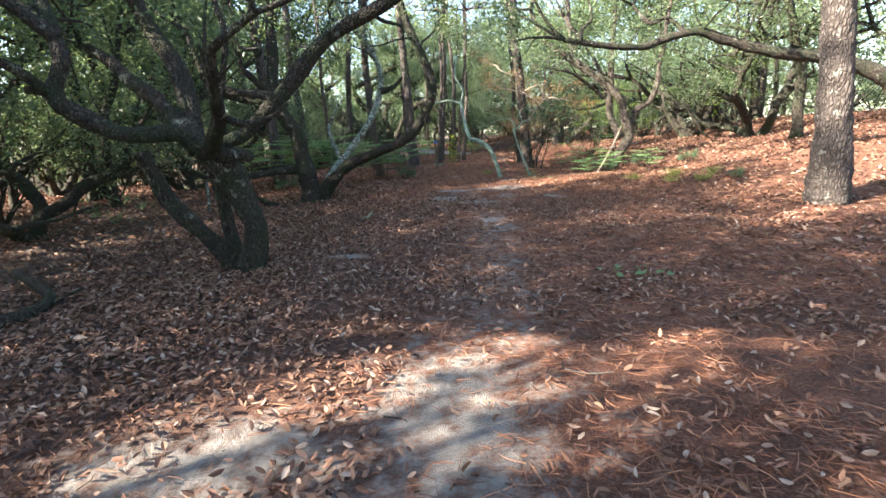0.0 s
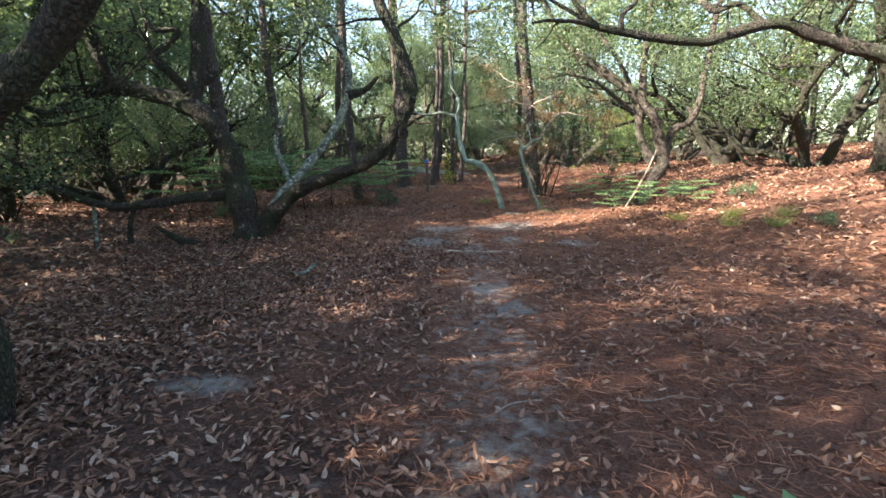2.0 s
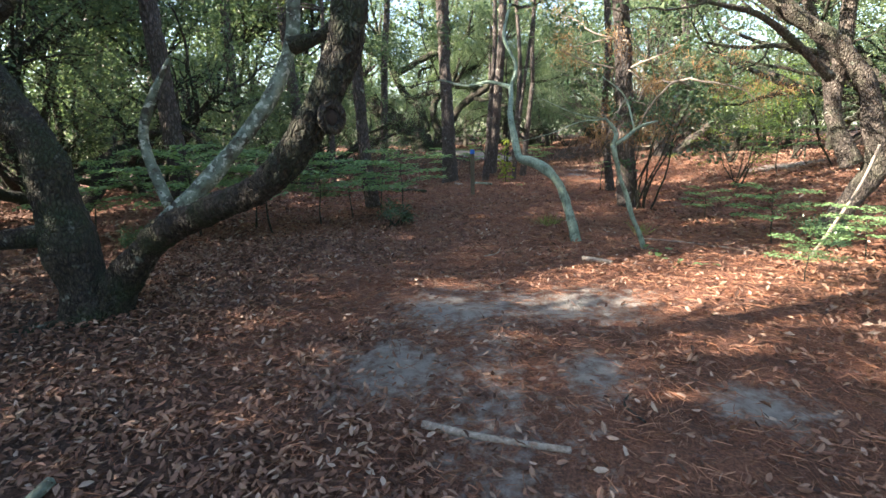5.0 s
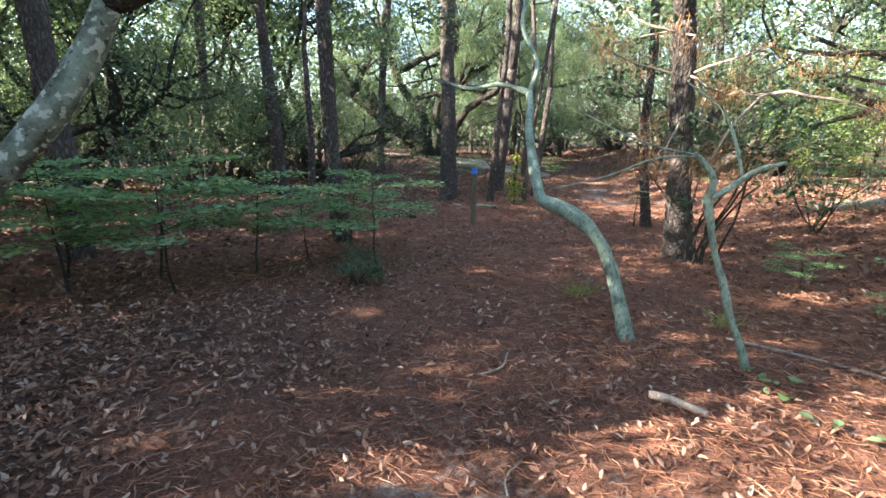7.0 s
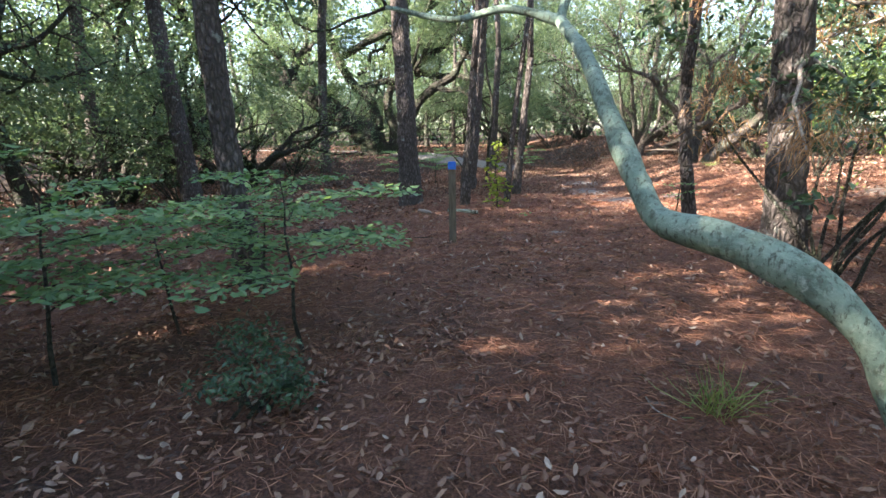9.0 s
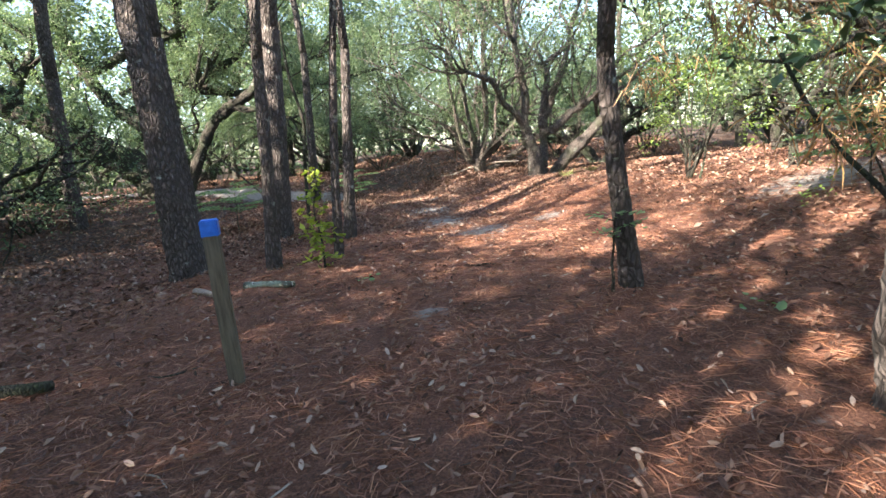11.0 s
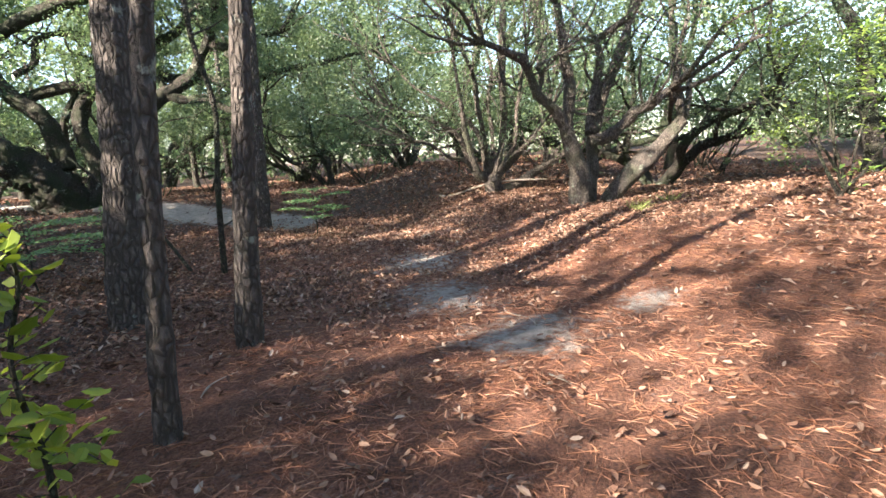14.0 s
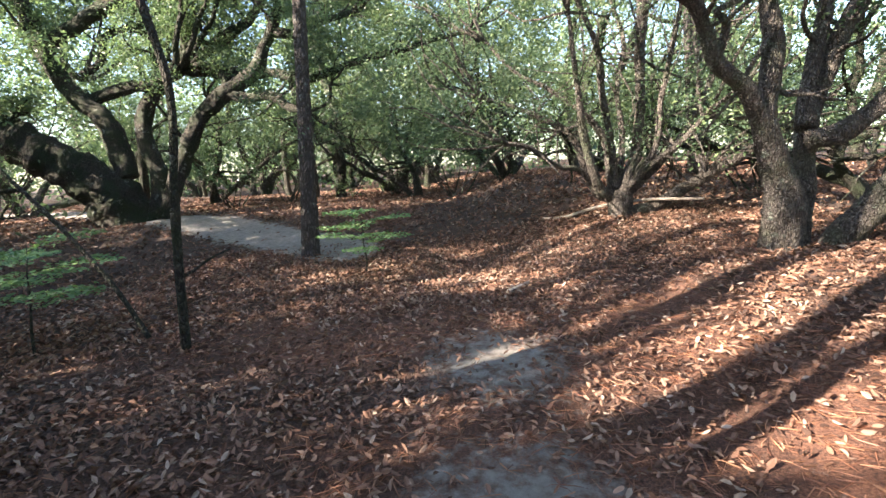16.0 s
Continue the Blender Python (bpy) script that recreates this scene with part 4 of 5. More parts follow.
def knot_hole(centre, way, radius):
    """The collar of a lost branch on a limb, with its hollow's shade as a dark ball."""
    way = Vector(way).normalized()
    m = Matrix.Translation(Vector(centre)) @ way.to_track_quat("Z", "Y").to_matrix().to_4x4()
    ring = np.array([(*(m @ Vector((math.cos(a) * radius, math.sin(a) * radius * 1.15, 0.0))), radius * 0.38) for a in np.linspace(0, 2 * math.pi, 19)])
    pile = Pile()
    pile.add(tube(ring, 9, 0.25, 0.08, 3))
    ob = new("branch_knot", pile.mesh("branch_knot", OAK_BARK))
    tagged(ob, "round collar of a lost branch on the oak limb", "knot")
    bowl = bmesh.new()
    bmesh.ops.create_uvsphere(bowl, u_segments=16, v_segments=8, radius=radius)
    me = bpy.data.meshes.new("hollow")
    bowl.to_mesh(me)
    me.transform(m @ Matrix.Translation((0, 0, -radius * 0.75)))
    me.materials.append(HOLLOW_SHADE)
    part("hollow", me, ob, "dark ball for the shade in the hollow")


knot_hole((-0.17, 9.74, 1.66), (0.72, -0.69, 0.0), 0.062)

# ---- pines ----
def pine_at(line, label, seed, tall=13.0, **more):
    x, y = line[0][0], line[0][1]
    z = ground_z(x, y)
    return pine("pine_tree", (x, y, z), [(a - x, b - y, c - line[0][2], r) for a, b, c, r in line], label, tall, True, seed, group="pines by the path", **more)


pine_at([(-0.91, 22.75, 0.05, 0.24), (-0.93, 22.75, 0.8, 0.21), (-0.97, 22.75, 2.15, 0.18), (-1.04, 22.75, 4.07, 0.155)], "tall dark pine with plated bark", 1, 14)
pine_at([(-1.2, 25.38, -0.06, 0.16), (-1.24, 25.38, 1.09, 0.133), (-1.27, 25.38, 3.6, 0.116)], "slim leaning pine with plated bark", 2, 13)
pine_at([(0.22, 21.82, 0.25, 0.09), (0.28, 21.82, 1.1, 0.074), (0.34, 21.82, 1.94, 0.069), (0.39, 21.82, 2.71, 0.064)], "thin grey pine by the path", 3, 10)
pine_at([(0.3, 24.4, 0.0, 0.17), (0.45, 24.4, 1.6, 0.15), (0.6, 24.4, 3.4, 0.135)], "stout pine with pale patches on its bark", 4, 14)
pine_at([(1.04, 22.07, 0.21, 0.058), (1.13, 22.07, 1.44, 0.052), (1.28, 22.07, 2.79, 0.047)], "very thin young pine", 5, 8)
pine_at([(1.35, 23.36, 0.28, 0.09), (1.5, 23.36, 1.97, 0.07), (1.61, 23.36, 3.12, 0.066)], "thin pine with a sunlit foot", 6, 11)
pine_at([(1.24, 30.37, 0.09, 0.128), (1.31, 30.37, 1.64, 0.11), (1.43, 30.37, 4.13, 0.091)], "thin straight pine at the edge of the sand", 7, 12)
pine_at([(3.16, 18.85, 0.14, 0.086), (3.03, 18.85, 1.16, 0.07), (2.95, 18.85, 1.98, 0.068)], "thin pine with flaking bark in the sun", 8, 11, sides=28, ring=0.04)
pine_at([(3.07, 16.7, 0.33, 0.175), (2.96, 16.7, 1.42, 0.15), (2.8, 16.7, 3.42, 0.135)], "big dark pine with a pale sunlit foot", 9, 15, sides=28, ring=0.05)
pine_at([(-1.85, 16.83, 0.1, 0.13), (-1.97, 16.83, 1.26, 0.11), (-2.06, 16.83, 3.62, 0.105)], "slim dark pine in the shrubs", 10, 13)
pine_at([(6.0, 7.6, -0.1, 0.27), (5.95, 7.6, 1.35, 0.22), (5.85, 7.6, 2.9, 0.19)], "thick old pine with rough grey bark, lit by the sun", 11, 14, sides=28, ring=0.06)
pine_at([(-5.5, 22.6, 0.1, 0.2), (-5.6, 22.6, 1.5, 0.17), (-5.8, 22.6, 4.0, 0.14)], "dark pine in the shade", 12, 13)
pine_at([(-4.55, 22.3, 0.1, 0.09), (-4.5, 22.3, 1.5, 0.08), (-4.6, 22.3, 4.0, 0.06)], "thin dark pine in the shade", 13, 10)
pine_at([(-4.6, 14.9, 0.1, 0.17), (-4.65, 14.9, 1.5, 0.15), (-4.8, 14.9, 4.0, 0.13)], "dark pine behind the saplings", 14, 13)

# the long limb that reaches from the old pine's neighbour
LIMB_TREE = dict(stem=[(9.6, 9.9, -0.1, 0.24), (9.4, 9.9, 1.0, 0.2), (8.8, 9.9, 1.9, 0.16), (7.8, 9.95, 2.35, 0.12), (6.6, 9.9, 2.55, 0.105), (5.63, 9.94, 2.8, 0.09), (5.0, 9.9, 3.0, 0.075), (4.4, 9.9, 2.9, 0.068), (3.9, 9.8, 2.76, 0.062), (3.2, 9.7, 2.8, 0.055), (2.4, 9.6, 2.92, 0.045)],
                 up=[(8.8, 9.9, 1.9, 0.13), (9.1, 9.9, 2.8, 0.11), (8.8, 10.2, 3.8, 0.09), (9.1, 10.4, 4.8, 0.06)],
                 twist=[(4.8, 9.9, 2.95, 0.05), (4.5, 10.1, 3.3, 0.045), (4.2, 10.2, 3.25, 0.04), (3.9, 10.3, 3.6, 0.03)],
                 hook=[(2.7, 9.62, 2.88, 0.045), (2.75, 9.7, 3.1, 0.04), (2.95, 9.8, 3.3, 0.03), (2.9, 9.9, 3.7, 0.02)])
limbed_oak("live_oak", "oak with one long pale limb reaching over the ground", LIMB_TREE, OAK_BARK, 19, 3.0, 3, 30)


# ---- woods around ----
def clear_of(x, y, keep):
    return path_distance(np.array(x), np.array(y)) > keep


rng = np.random.default_rng(5)
NEAR_LABELS = ("crooked live oak with many stems and a thin leafy crown", "tall crooked oak with a leafy crown", "low wide oak of twisted stems", "tall oak with bare lower stems and a full crown")
near_kinds = [wild_oak(101, 5.6, 1.0, 4, 0.075, 18, 1.0, 0.014), wild_oak(102, 7.4, 0.8, 3, 0.075, 18, 1.3, 0.014), wild_oak(103, 4.6, 1.3, 5, 0.075, 16, 0.9, 0.014), wild_oak(104, 8.6, 0.7, 3, 0.075, 18, 2.0, 0.014)]
far_kinds = [wild_oak(111, 6.5, 1.0, 3, 0.17, 12, 0.4, 0.03), wild_oak(112, 8.5, 0.8, 3, 0.17, 12, 0.8, 0.03), wild_oak(113, 5.5, 1.2, 4, 0.17, 12, 0.3, 0.03)]
for k, t in enumerate(near_kinds + far_kinds):
    tagged(t, NEAR_LABELS[k] if k < 4 else "leafy oak standing deep in the wood", "tree", "oaks of the wood")
near_spots = [(-7.5, 15.5), (-9, 20), (-6.5, 27.5), (-10.5, 11), (-9.5, 6), (9.5, 15), (11, 19.5), (10.5, 23.5), (9.8, 29), (12, 11), (9.3, 18.4), (3.2, 37.5), (8, 33.5), (-8.5, 38.5),
              (2.35, 42.1), (-3.5, 40), (6.5, 40), (12.5, 35), (-12, 31), (-13, 25), (14.5, 27), (-8, 0.5), (-11.5, 15.5), (-12, 2), (-8.5, 24.5), (-9.5, 28.5), (-11.2, 18.5), (-9, 13.3), (-7.8, 31.5), (-6.8, 8.3)]
far_spots = []
while len(far_spots) < 60:
    x, y = rng.uniform(-42, 42), rng.uniform(-16, 78)
    if clear_of(x, y, 13.0) and all(math.hypot(x - a, y - b) > 3.4 for a, b in far_spots + near_spots):
        far_spots.append((x, y))
for spots, kinds in ((near_spots, near_kinds), (far_spots, far_kinds)):
    for k, (x, y) in enumerate(spots):
        t = kinds[k % len(kinds)]
        m = Matrix.Translation((x, y, ground_z(x, y))) @ Matrix.Rotation(rng.uniform(0, 6.28), 4, "Z") @ Matrix.Scale(rng.uniform(0.85, 1.25), 4)
        if k < len(kinds):
            t.matrix_world = m
        else:
            copy_thing(t, m)

tall_kinds = [canopy_oak(121, 5.2, 0.16, 12), canopy_oak(122, 6.4, 0.16, 12), canopy_oak(123, 4.6, 0.16, 12)]
# oaks added to cast the path's shade, by kind of crown: x, y, size
WEST_SHADE_OAKS = (
    [(-11.4, -4.1, 1.05), (-10.7, 2.2, 1.05), (-7.2, 7.1, 0.75), (-11.4, 7.8, 1.05), (-9.3, 7.8, 1.05), (-11.4, 10.6, 1.05), (-14.9, 11.3, 1.05), (-10.0, 12.0, 0.75), (-8.6, 19.0, 0.75), (-15.6, 26.0, 1.05), (-9.3, 28.1, 1.05), (-11.4, 28.8, 1.05), (-10.7, 30.9, 1.05)],
    [(-15.6, -6.9, 1.05), (-12.8, -6.2, 1.05), (-9.3, -5.5, 1.05), (-15.6, -3.4, 1.05), (-17.0, -2.0, 1.05), (-16.3, 2.9, 1.05), (-8.6, 3.6, 0.75), (-12.8, 5.7, 0.75), (-17.0, 6.4, 1.05), (-7.2, 11.3, 0.75), (-15.6, 12.7, 1.05), (-9.3, 14.1, 1.05), (-7.2, 14.8, 1.05), (-12.1, 16.9, 1.05), (-14.9, 19.0, 1.05), (-7.9, 21.1, 1.05), (-12.8, 22.5, 1.05), (-14.9, 27.4, 0.75), (-7.2, 28.1, 1.05), (-8.6, 29.5, 1.05)],
    [(-7.9, 1.5, 1.05), (-12.8, 2.2, 1.05), (-10.0, 9.9, 1.05), (-8.6, 12.7, 1.05), (-10.0, 17.6, 0.75), (-10.7, 19.0, 0.75), (-10.0, 21.8, 0.75)],
)
EAST_OAKS = [(9.0, 12.6), (12.0, 26.0), (8.6, 36.5), (0.8, 39.5), (-4.4, 37.2), (11, 8), (14, 13), (13, 20.5), (16, 24), (12, 31), (15, 35), (9, 40), (4, 45), (-2, 44.5), (-8, 43), (-13, 37), (-16, 30), (18, 17), (7, 48), (11, 45), (20, 29)]
tall_places = [(k, *p) for k, places in enumerate(WEST_SHADE_OAKS) for p in places] + [(k % 3, x, y, 0.95 + 0.08 * (k % 4)) for k, (x, y) in enumerate(EAST_OAKS)]
used = set()
for k, x, y, size in tall_places:
    at = Matrix.Translation((x, y, ground_z(x, y))) @ Matrix.Rotation(3.7 * x + 1.3 * y, 4, "Z") @ Matrix.Scale(size, 4)
    if k in used:
        copy_thing(tall_kinds[k], at)
    else:
        tall_kinds[k].matrix_world = at
        used.add(k)

far_pine = pine("pine_tree", (-8.5, 24, ground_z(-8.5, 24)), [(0, 0, 0, 0.17), (0.03, 0.02, 1.5, 0.15), (0.0, 0.06, 3.5, 0.14)], "straight pine among the oaks", 14, True, 40, 12, 0.16, group="pines of the wood")
done = [(-8.5, 24)]
while len(done) < 30:
    x, y = rng.uniform(-32, 32), rng.uniform(-12, 66)
    if clear_of(x, y, 7.0) and all(math.hypot(x - a, y - b) > 2.5 for a, b in done):
        done.append((x, y))
        s = rng.uniform(0.7, 1.2)
        copy_thing(far_pine, Matrix.Translation((x, y, ground_z(x, y))) @ Matrix.Rotation(rng.uniform(0, 6.28), 4, "Z") @ pose(0, 0, 0, rng.uniform(-4, 4), rng.uniform(-4, 4)) @ Matrix.Scale(s, 4))


def far_woods():
    """Masses of leaves far among the trees, all round."""
    r = np.random.default_rng(31)
    n = 9500
    a, d = r.uniform(0, 2 * math.pi, n), r.uniform(33, 62, n)
    c = np.stack([1 + d * np.cos(a), 16 + d * np.sin(a) * 1.1, r.uniform(0.3, 1.0, n) ** 0.8 * 13.0 - 0.4], 1)
    c[6800:, 2] = r.uniform(0.0, 3.2, n - 6800)
    c[:, 2] += height(c[:, 0], c[:, 1])
    pts = clumps(r, c, 13, 1.5)
    pts[:, 2] = np.maximum(pts[:, 2], height(pts[:, 0], pts[:, 1]) + 0.05)
    tagged(new("far_woods", leaf_mesh("far_woods", pts, r, 0.42, 0.26, OAK_LEAF)), "green mass of distant woods", "woods", kind="stuff")


far_woods()

# ---- shrubs and saplings ----
def shrub(name, seed, tall, wide, count, mat, leaf, label, category="shrub", up=0.6):
    r = np.random.default_rng(seed)
    ob = new(name)
    pile, tips = Pile(), []
    for k in range(count):
        a = r.uniform(0, 6.28)
        grow(r, (r.normal() * 0.08, r.normal() * 0.08, -0.05), (wide * math.cos(a), wide * math.sin(a), 1.0), 0.022, tall * r.uniform(0.6, 1.0), 0, pile, tips, 0.0, 0.25)
    part("stemwork", pile.mesh("stemwork", OAK_BARK), ob, kind="stuff")
    part("foliage", leaf_mesh("foliage", clumps(r, [t for t in tips if t[2] > 0.12], 9, 0.16), r, leaf, leaf * 0.5, mat, up), ob, kind="stuff")
    return tagged(ob, label, category)


def sapling(name, seed, tall, reach, tiers, mat, leaf, label, lean=0.1, low=0.3):
    """A thin stem with flat tiers of two-ranked leaves."""
    r = np.random.default_rng(seed)
    ob = new(name)
    pile, leaves = Pile(), []
    line, p = [], np.array([0.0, 0.0, -0.06])
    for i in range(9):
        line.append((*p, 0.014 * (1.15 - i / 9)))
        p = p + np.array([lean * r.uniform(0.3, 1) / 8, r.normal() * 0.012, tall / 8.5])
    stem = spline(line, 0.06)
    pile.add(tube(stem, 6, 0.05))
    for k in range(tiers):
        q = stem[int(len(stem) * (low + (1 - low) * k / tiers)) - 1]
        a = k * 2.4 + r.uniform(-0.4, 0.4)
        n = int(reach / 0.05)
        d = np.array([math.cos(a), math.sin(a), 0.25])
        c = q[:3].copy()
        bl = [(*c, 0.005)]
        for i in range(n):
            d = d + np.array([r.normal() * 0.06, r.normal() * 0.06, -0.02])
            d /= np.linalg.norm(d)
            c = c + d * 0.05 * r.uniform(0.8, 1.1)
            bl.append((*c, 0.005 * (1 - 0.7 * i / n)))
            side = np.cross(d, (0, 0, 1))
            for s in (-1, 1):
                w = reach * 0.45 * (1 - abs(2 * i / n - 0.9) * 0.7)
                for j in range(max(1, int(w / 0.055))):
                    leaves.append(c + side * s * (0.03 + 0.055 * j) + d * 0.03 * j + r.normal(size=3) * 0.012)
        pile.add(tube(np.array(bl), 4, 0))
    part("branchwork", pile.mesh("branchwork", OAK_BARK), ob, kind="stuff")
    part("foliage", leaf_mesh("foliage", leaves, r, leaf, leaf * 0.5, mat, 3.0, 0.12, True), ob, kind="stuff")
    return tagged(ob, label, "sapling")


def leafy_sapling(seed, tall, mat, label):
    """A young tree with rising twigs, longest near the ground, each set with broad drooping leaves."""
    r = np.random.default_rng(seed)
    ob = new("sapling")
    stem = spline([(0, 0, -0.05, 0.014), (0.03, 0.02, 0.3, 0.012), (0.0, 0.05, 0.7, 0.009), (0.06, 0.02, 1.0, 0.007), (0.02, 0.0, tall, 0.004)], 0.03)
    pile, leaves = Pile(), []
    pile.add(tube(stem, 6, 0.05))
    for k in range(26):
        f = (k + r.uniform(0, 0.8)) / 26
        q = stem[int((0.06 + 0.92 * f) * (len(stem) - 1))]
        a, n = k * 2.4 + r.normal() * 0.3, max(3, int((0.42 - 0.27 * f) * r.uniform(0.6, 1.15) / 0.04))
        d, c = np.array([math.cos(a), math.sin(a), 0.75]), q[:3].copy()
        twig = [(*c, 0.004)]
        for i in range(n):
            d = d + r.normal(size=3) * 0.1 + np.array([0, 0, -0.1])
            d /= np.linalg.norm(d)
            c = c + d * 0.04
            twig.append((*c, 0.003))
            leaves.append(c + r.normal(size=3) * 0.022)
            if r.random() < 0.6:
                leaves.append(c + r.normal(size=3) * 0.035)
        pile.add(tube(np.array(twig), 4, 0))
    part("branchwork", pile.mesh("branchwork", OAK_BARK), ob, kind="stuff")
    part("foliage", leaf_mesh("foliage", leaves, r, 0.085, 0.046, mat, 0.9, 0.15, True), ob, kind="stuff")
    return tagged(ob, label, "sapling")


def put(ob, x, y, turn=0.0, size=1.0, first=False):
    m = Matrix.Translation((x, y, ground_z(x, y))) @ Matrix.Rotation(turn, 4, "Z") @ Matrix.Scale(size, 4)
    if first:
        ob.matrix_world = m
        return ob
    return copy_thing(ob, m)


green = sapling("sapling", 21, 1.25, 0.85, 9, SAPLING_LEAF, 0.064, "green sapling with flat tiers of small leaves", 0.15, 0.5)
tagged(green, group="saplings of the understory")
put(green, -0.88, 15.27, 2.2, 1.0, True)
for x, y, a, s in [(-3.07, 14.3, 0.5, 1.15), (-2.6, 13.9, 2.9, 1.05), (-3.6, 13.7, 4.2, 1.1), (-2.2, 14.8, 1.2, 1.0), (-4.1, 14.2, 5.3, 1.15), (-1.9, 15.6, 3.5, 0.85), (-4.8, 13.2, 1.7, 1.0), (-1.6, 16.4, 0.3, 0.9),
                   (-0.6, 26.8, 1.0, 0.9), (-1.6, 27.4, 2.2, 0.9), (2.2, 29.0, 4.4, 0.8), (4.0, 13.4, 1.9, 0.6), (3.4, 11.6, 0.7, 0.4), (4.4, 12.4, 2.7, 0.5), (5.0, 12.0, 4.4, 0.5), (7.0, 19.5, 1.4, 1.0), (3.9, 15.2, 2, 0.45)]:
    put(green, x, y, a, s)
yellow = leafy_sapling(22, 1.2, YELLOW_LEAF, "bright yellow-green sapling in the sun")
put(yellow, 0.8, 21.4, 0.7, 1.0, True)
bright = shrub("shrub", 23, 2.2, 0.5, 7, BUSH_LEAF, 0.065, "bright yellow-green bush in the sun", up=1.2)
tagged(bright, group="bright bushes")
put(bright, 7.2, 22.6, 0.0, 1.0, True)
for x, y, a, s in [(8.4, 21.6, 1.0, 1.1), (8.8, 24.2, 2.0, 1.0), (10.5, 17.5, 4.0, 1.1), (5.6, 18.2, 5.2, 0.7)]:
    put(bright, x, y, a, s)
holly = shrub("shrub", 24, 2.0, 0.9, 9, HOLLY_LEAF, 0.085, "dense dark green evergreen bush", up=0.6)
tagged(holly, group="evergreen bushes")
put(holly, -6.5, 23.8, 0.0, 1.0, True)
for x, y, a, s in [(-8.5, 22.8, 1.0, 1.1), (-10, 25.5, 2.0, 1.2), (-7.8, 26.5, 3.0, 1.1), (-11, 21.5, 4.0, 1.2), (-9, 17.5, 5.0, 1.1), (-8.2, 12.8, 0.4, 1.1), (-10, 9, 1.4, 1.2), (-9, 3.5, 2.4, 1.1),
                   (4.2, 35.8, 0.6, 1.0), (5.8, 37, 1.6, 1.2), (2.6, 39, 2.6, 1.1), (9.6, 31.5, 3.6, 1.0), (-5, 38.5, 4.6, 1.2), (-2.2, 37.6, 0.9, 0.9), (13, 31, 1.9, 1.2), (12, 22, 2.9, 1.0), (13, 16, 3.9, 1.1), (-6, 31, 5.1, 1.0)]:
    put(holly, x, y, a, s)
under = shrub("shrub", 26, 3.4, 0.7, 8, OAK_LEAF, 0.115, "leafy young oak thicket of the understory", up=0.5)
tagged(under, group="thickets of the understory")
put(under, -8.0, 9.0, 0.0, 1.0, True)
thick_spots = [(-8.0, 9.0)]
while len(thick_spots) < 38:
    x, y = rng.uniform(-26, 26), rng.uniform(-8, 56)
    if clear_of(x, y, 8.5) and all(math.hypot(x - a, y - b) > 2.6 for a, b in thick_spots):
        thick_spots.append((x, y))
        put(under, x, y, rng.uniform(0, 6.28), rng.uniform(0.7, 1.3))
ivy = shrub("shrub", 27, 2.4, 0.35, 9, HOLLY_LEAF, 0.1, "dark glossy evergreen shrub against a pine trunk", up=0.5)
put(ivy, 3.2, 16.35, 0.0, 0.9, True)
vine = shrub("shrub", 25, 0.55, 1.2, 8, HOLLY_LEAF, 0.07, "low dark green bush beside the path", up=0.8)
tagged(vine, group="low bushes")
put(vine, -0.9, 14.5, 0.0, 0.6, True)
for x, y, a, s in [(4.5, 13.1, 1.0, 0.9), (5.3, 13.0, 2.0, 1.0), (6.2, 12.4, 3.0, 0.8), (-3.9, 12.9, 4.0, 0.9), (5.9, 9.9, 5.0, 0.6)]:
    put(vine, x, y, a, s)


# dry drooping needles and twigs around the big pine
def dry_spray(at, seed):
    r = np.random.default_rng(seed)
    ob = top_level("dead_branch", at, "dead drooping branch with dry brown needles", "branch", "dead pine branches")
    pile, tips = Pile(), []
    for k in range(4):
        a = r.uniform(0, 6.28)
        grow(r, (0, 0, 0), (math.cos(a), math.sin(a), -0.05), 0.02, r.uniform(0.9, 1.5), 1, pile, tips, 0.06, 0.3)
    part("twigwork", pile.mesh("twigwork", DEAD_WOOD), ob, kind="stuff")
    root = clumps(r, tips, 34, 0.2)
    part("dry_needles", blade_mesh("dry_needles", root, root + r.normal(size=root.shape) * 0.06 + np.array([0, 0, -0.07]), 0.006, DRY_NEEDLE, r), ob, kind="stuff")
    return ob


for k, (x, y, z) in enumerate([(2.95, 16.6, 2.1), (2.9, 16.65, 2.6), (3.5, 15.7, 2.3), (2.83, 16.7, 3.1)]):
    dry_spray((x, y, z), 60 + k)


# ---- marker post ----
def marker_post():
    ob = top_level("marker_post", (0.044, 18.6, ground_z(0.044, 18.6)), "square wooden trail marker post with a blue painted top", "post")
    bm = bmesh.new()
    bmesh.ops.create_cube(bm, size=1)
    bmesh.ops.scale(bm, vec=(0.09, 0.09, 1.2), verts=bm.verts)
    bmesh.ops.translate(bm, vec=(0, 0, 0.4), verts=bm.verts)
    bmesh.ops.bevel(bm, geom=bm.edges[:], offset=0.006, segments=2, affect="EDGES")
    me = bpy.data.meshes.new("post")
    bm.to_mesh(me)
    me.materials.append(POST_WOOD)
    part("post", me, ob)
    bm = bmesh.new()
    bmesh.ops.create_cube(bm, size=1)
    bmesh.ops.scale(bm, vec=(0.098, 0.098, 0.1), verts=bm.verts)
    bmesh.ops.translate(bm, vec=(0, 0, 1.0), verts=bm.verts)
    bmesh.ops.bevel(bm, geom=bm.edges[:], offset=0.006, segments=2, affect="EDGES")
    me = bpy.data.meshes.new("cap")
    bm.to_mesh(me)
    me.materials.append(BLUE)
    part("cap", me, ob, "blue painted band")


marker_post()


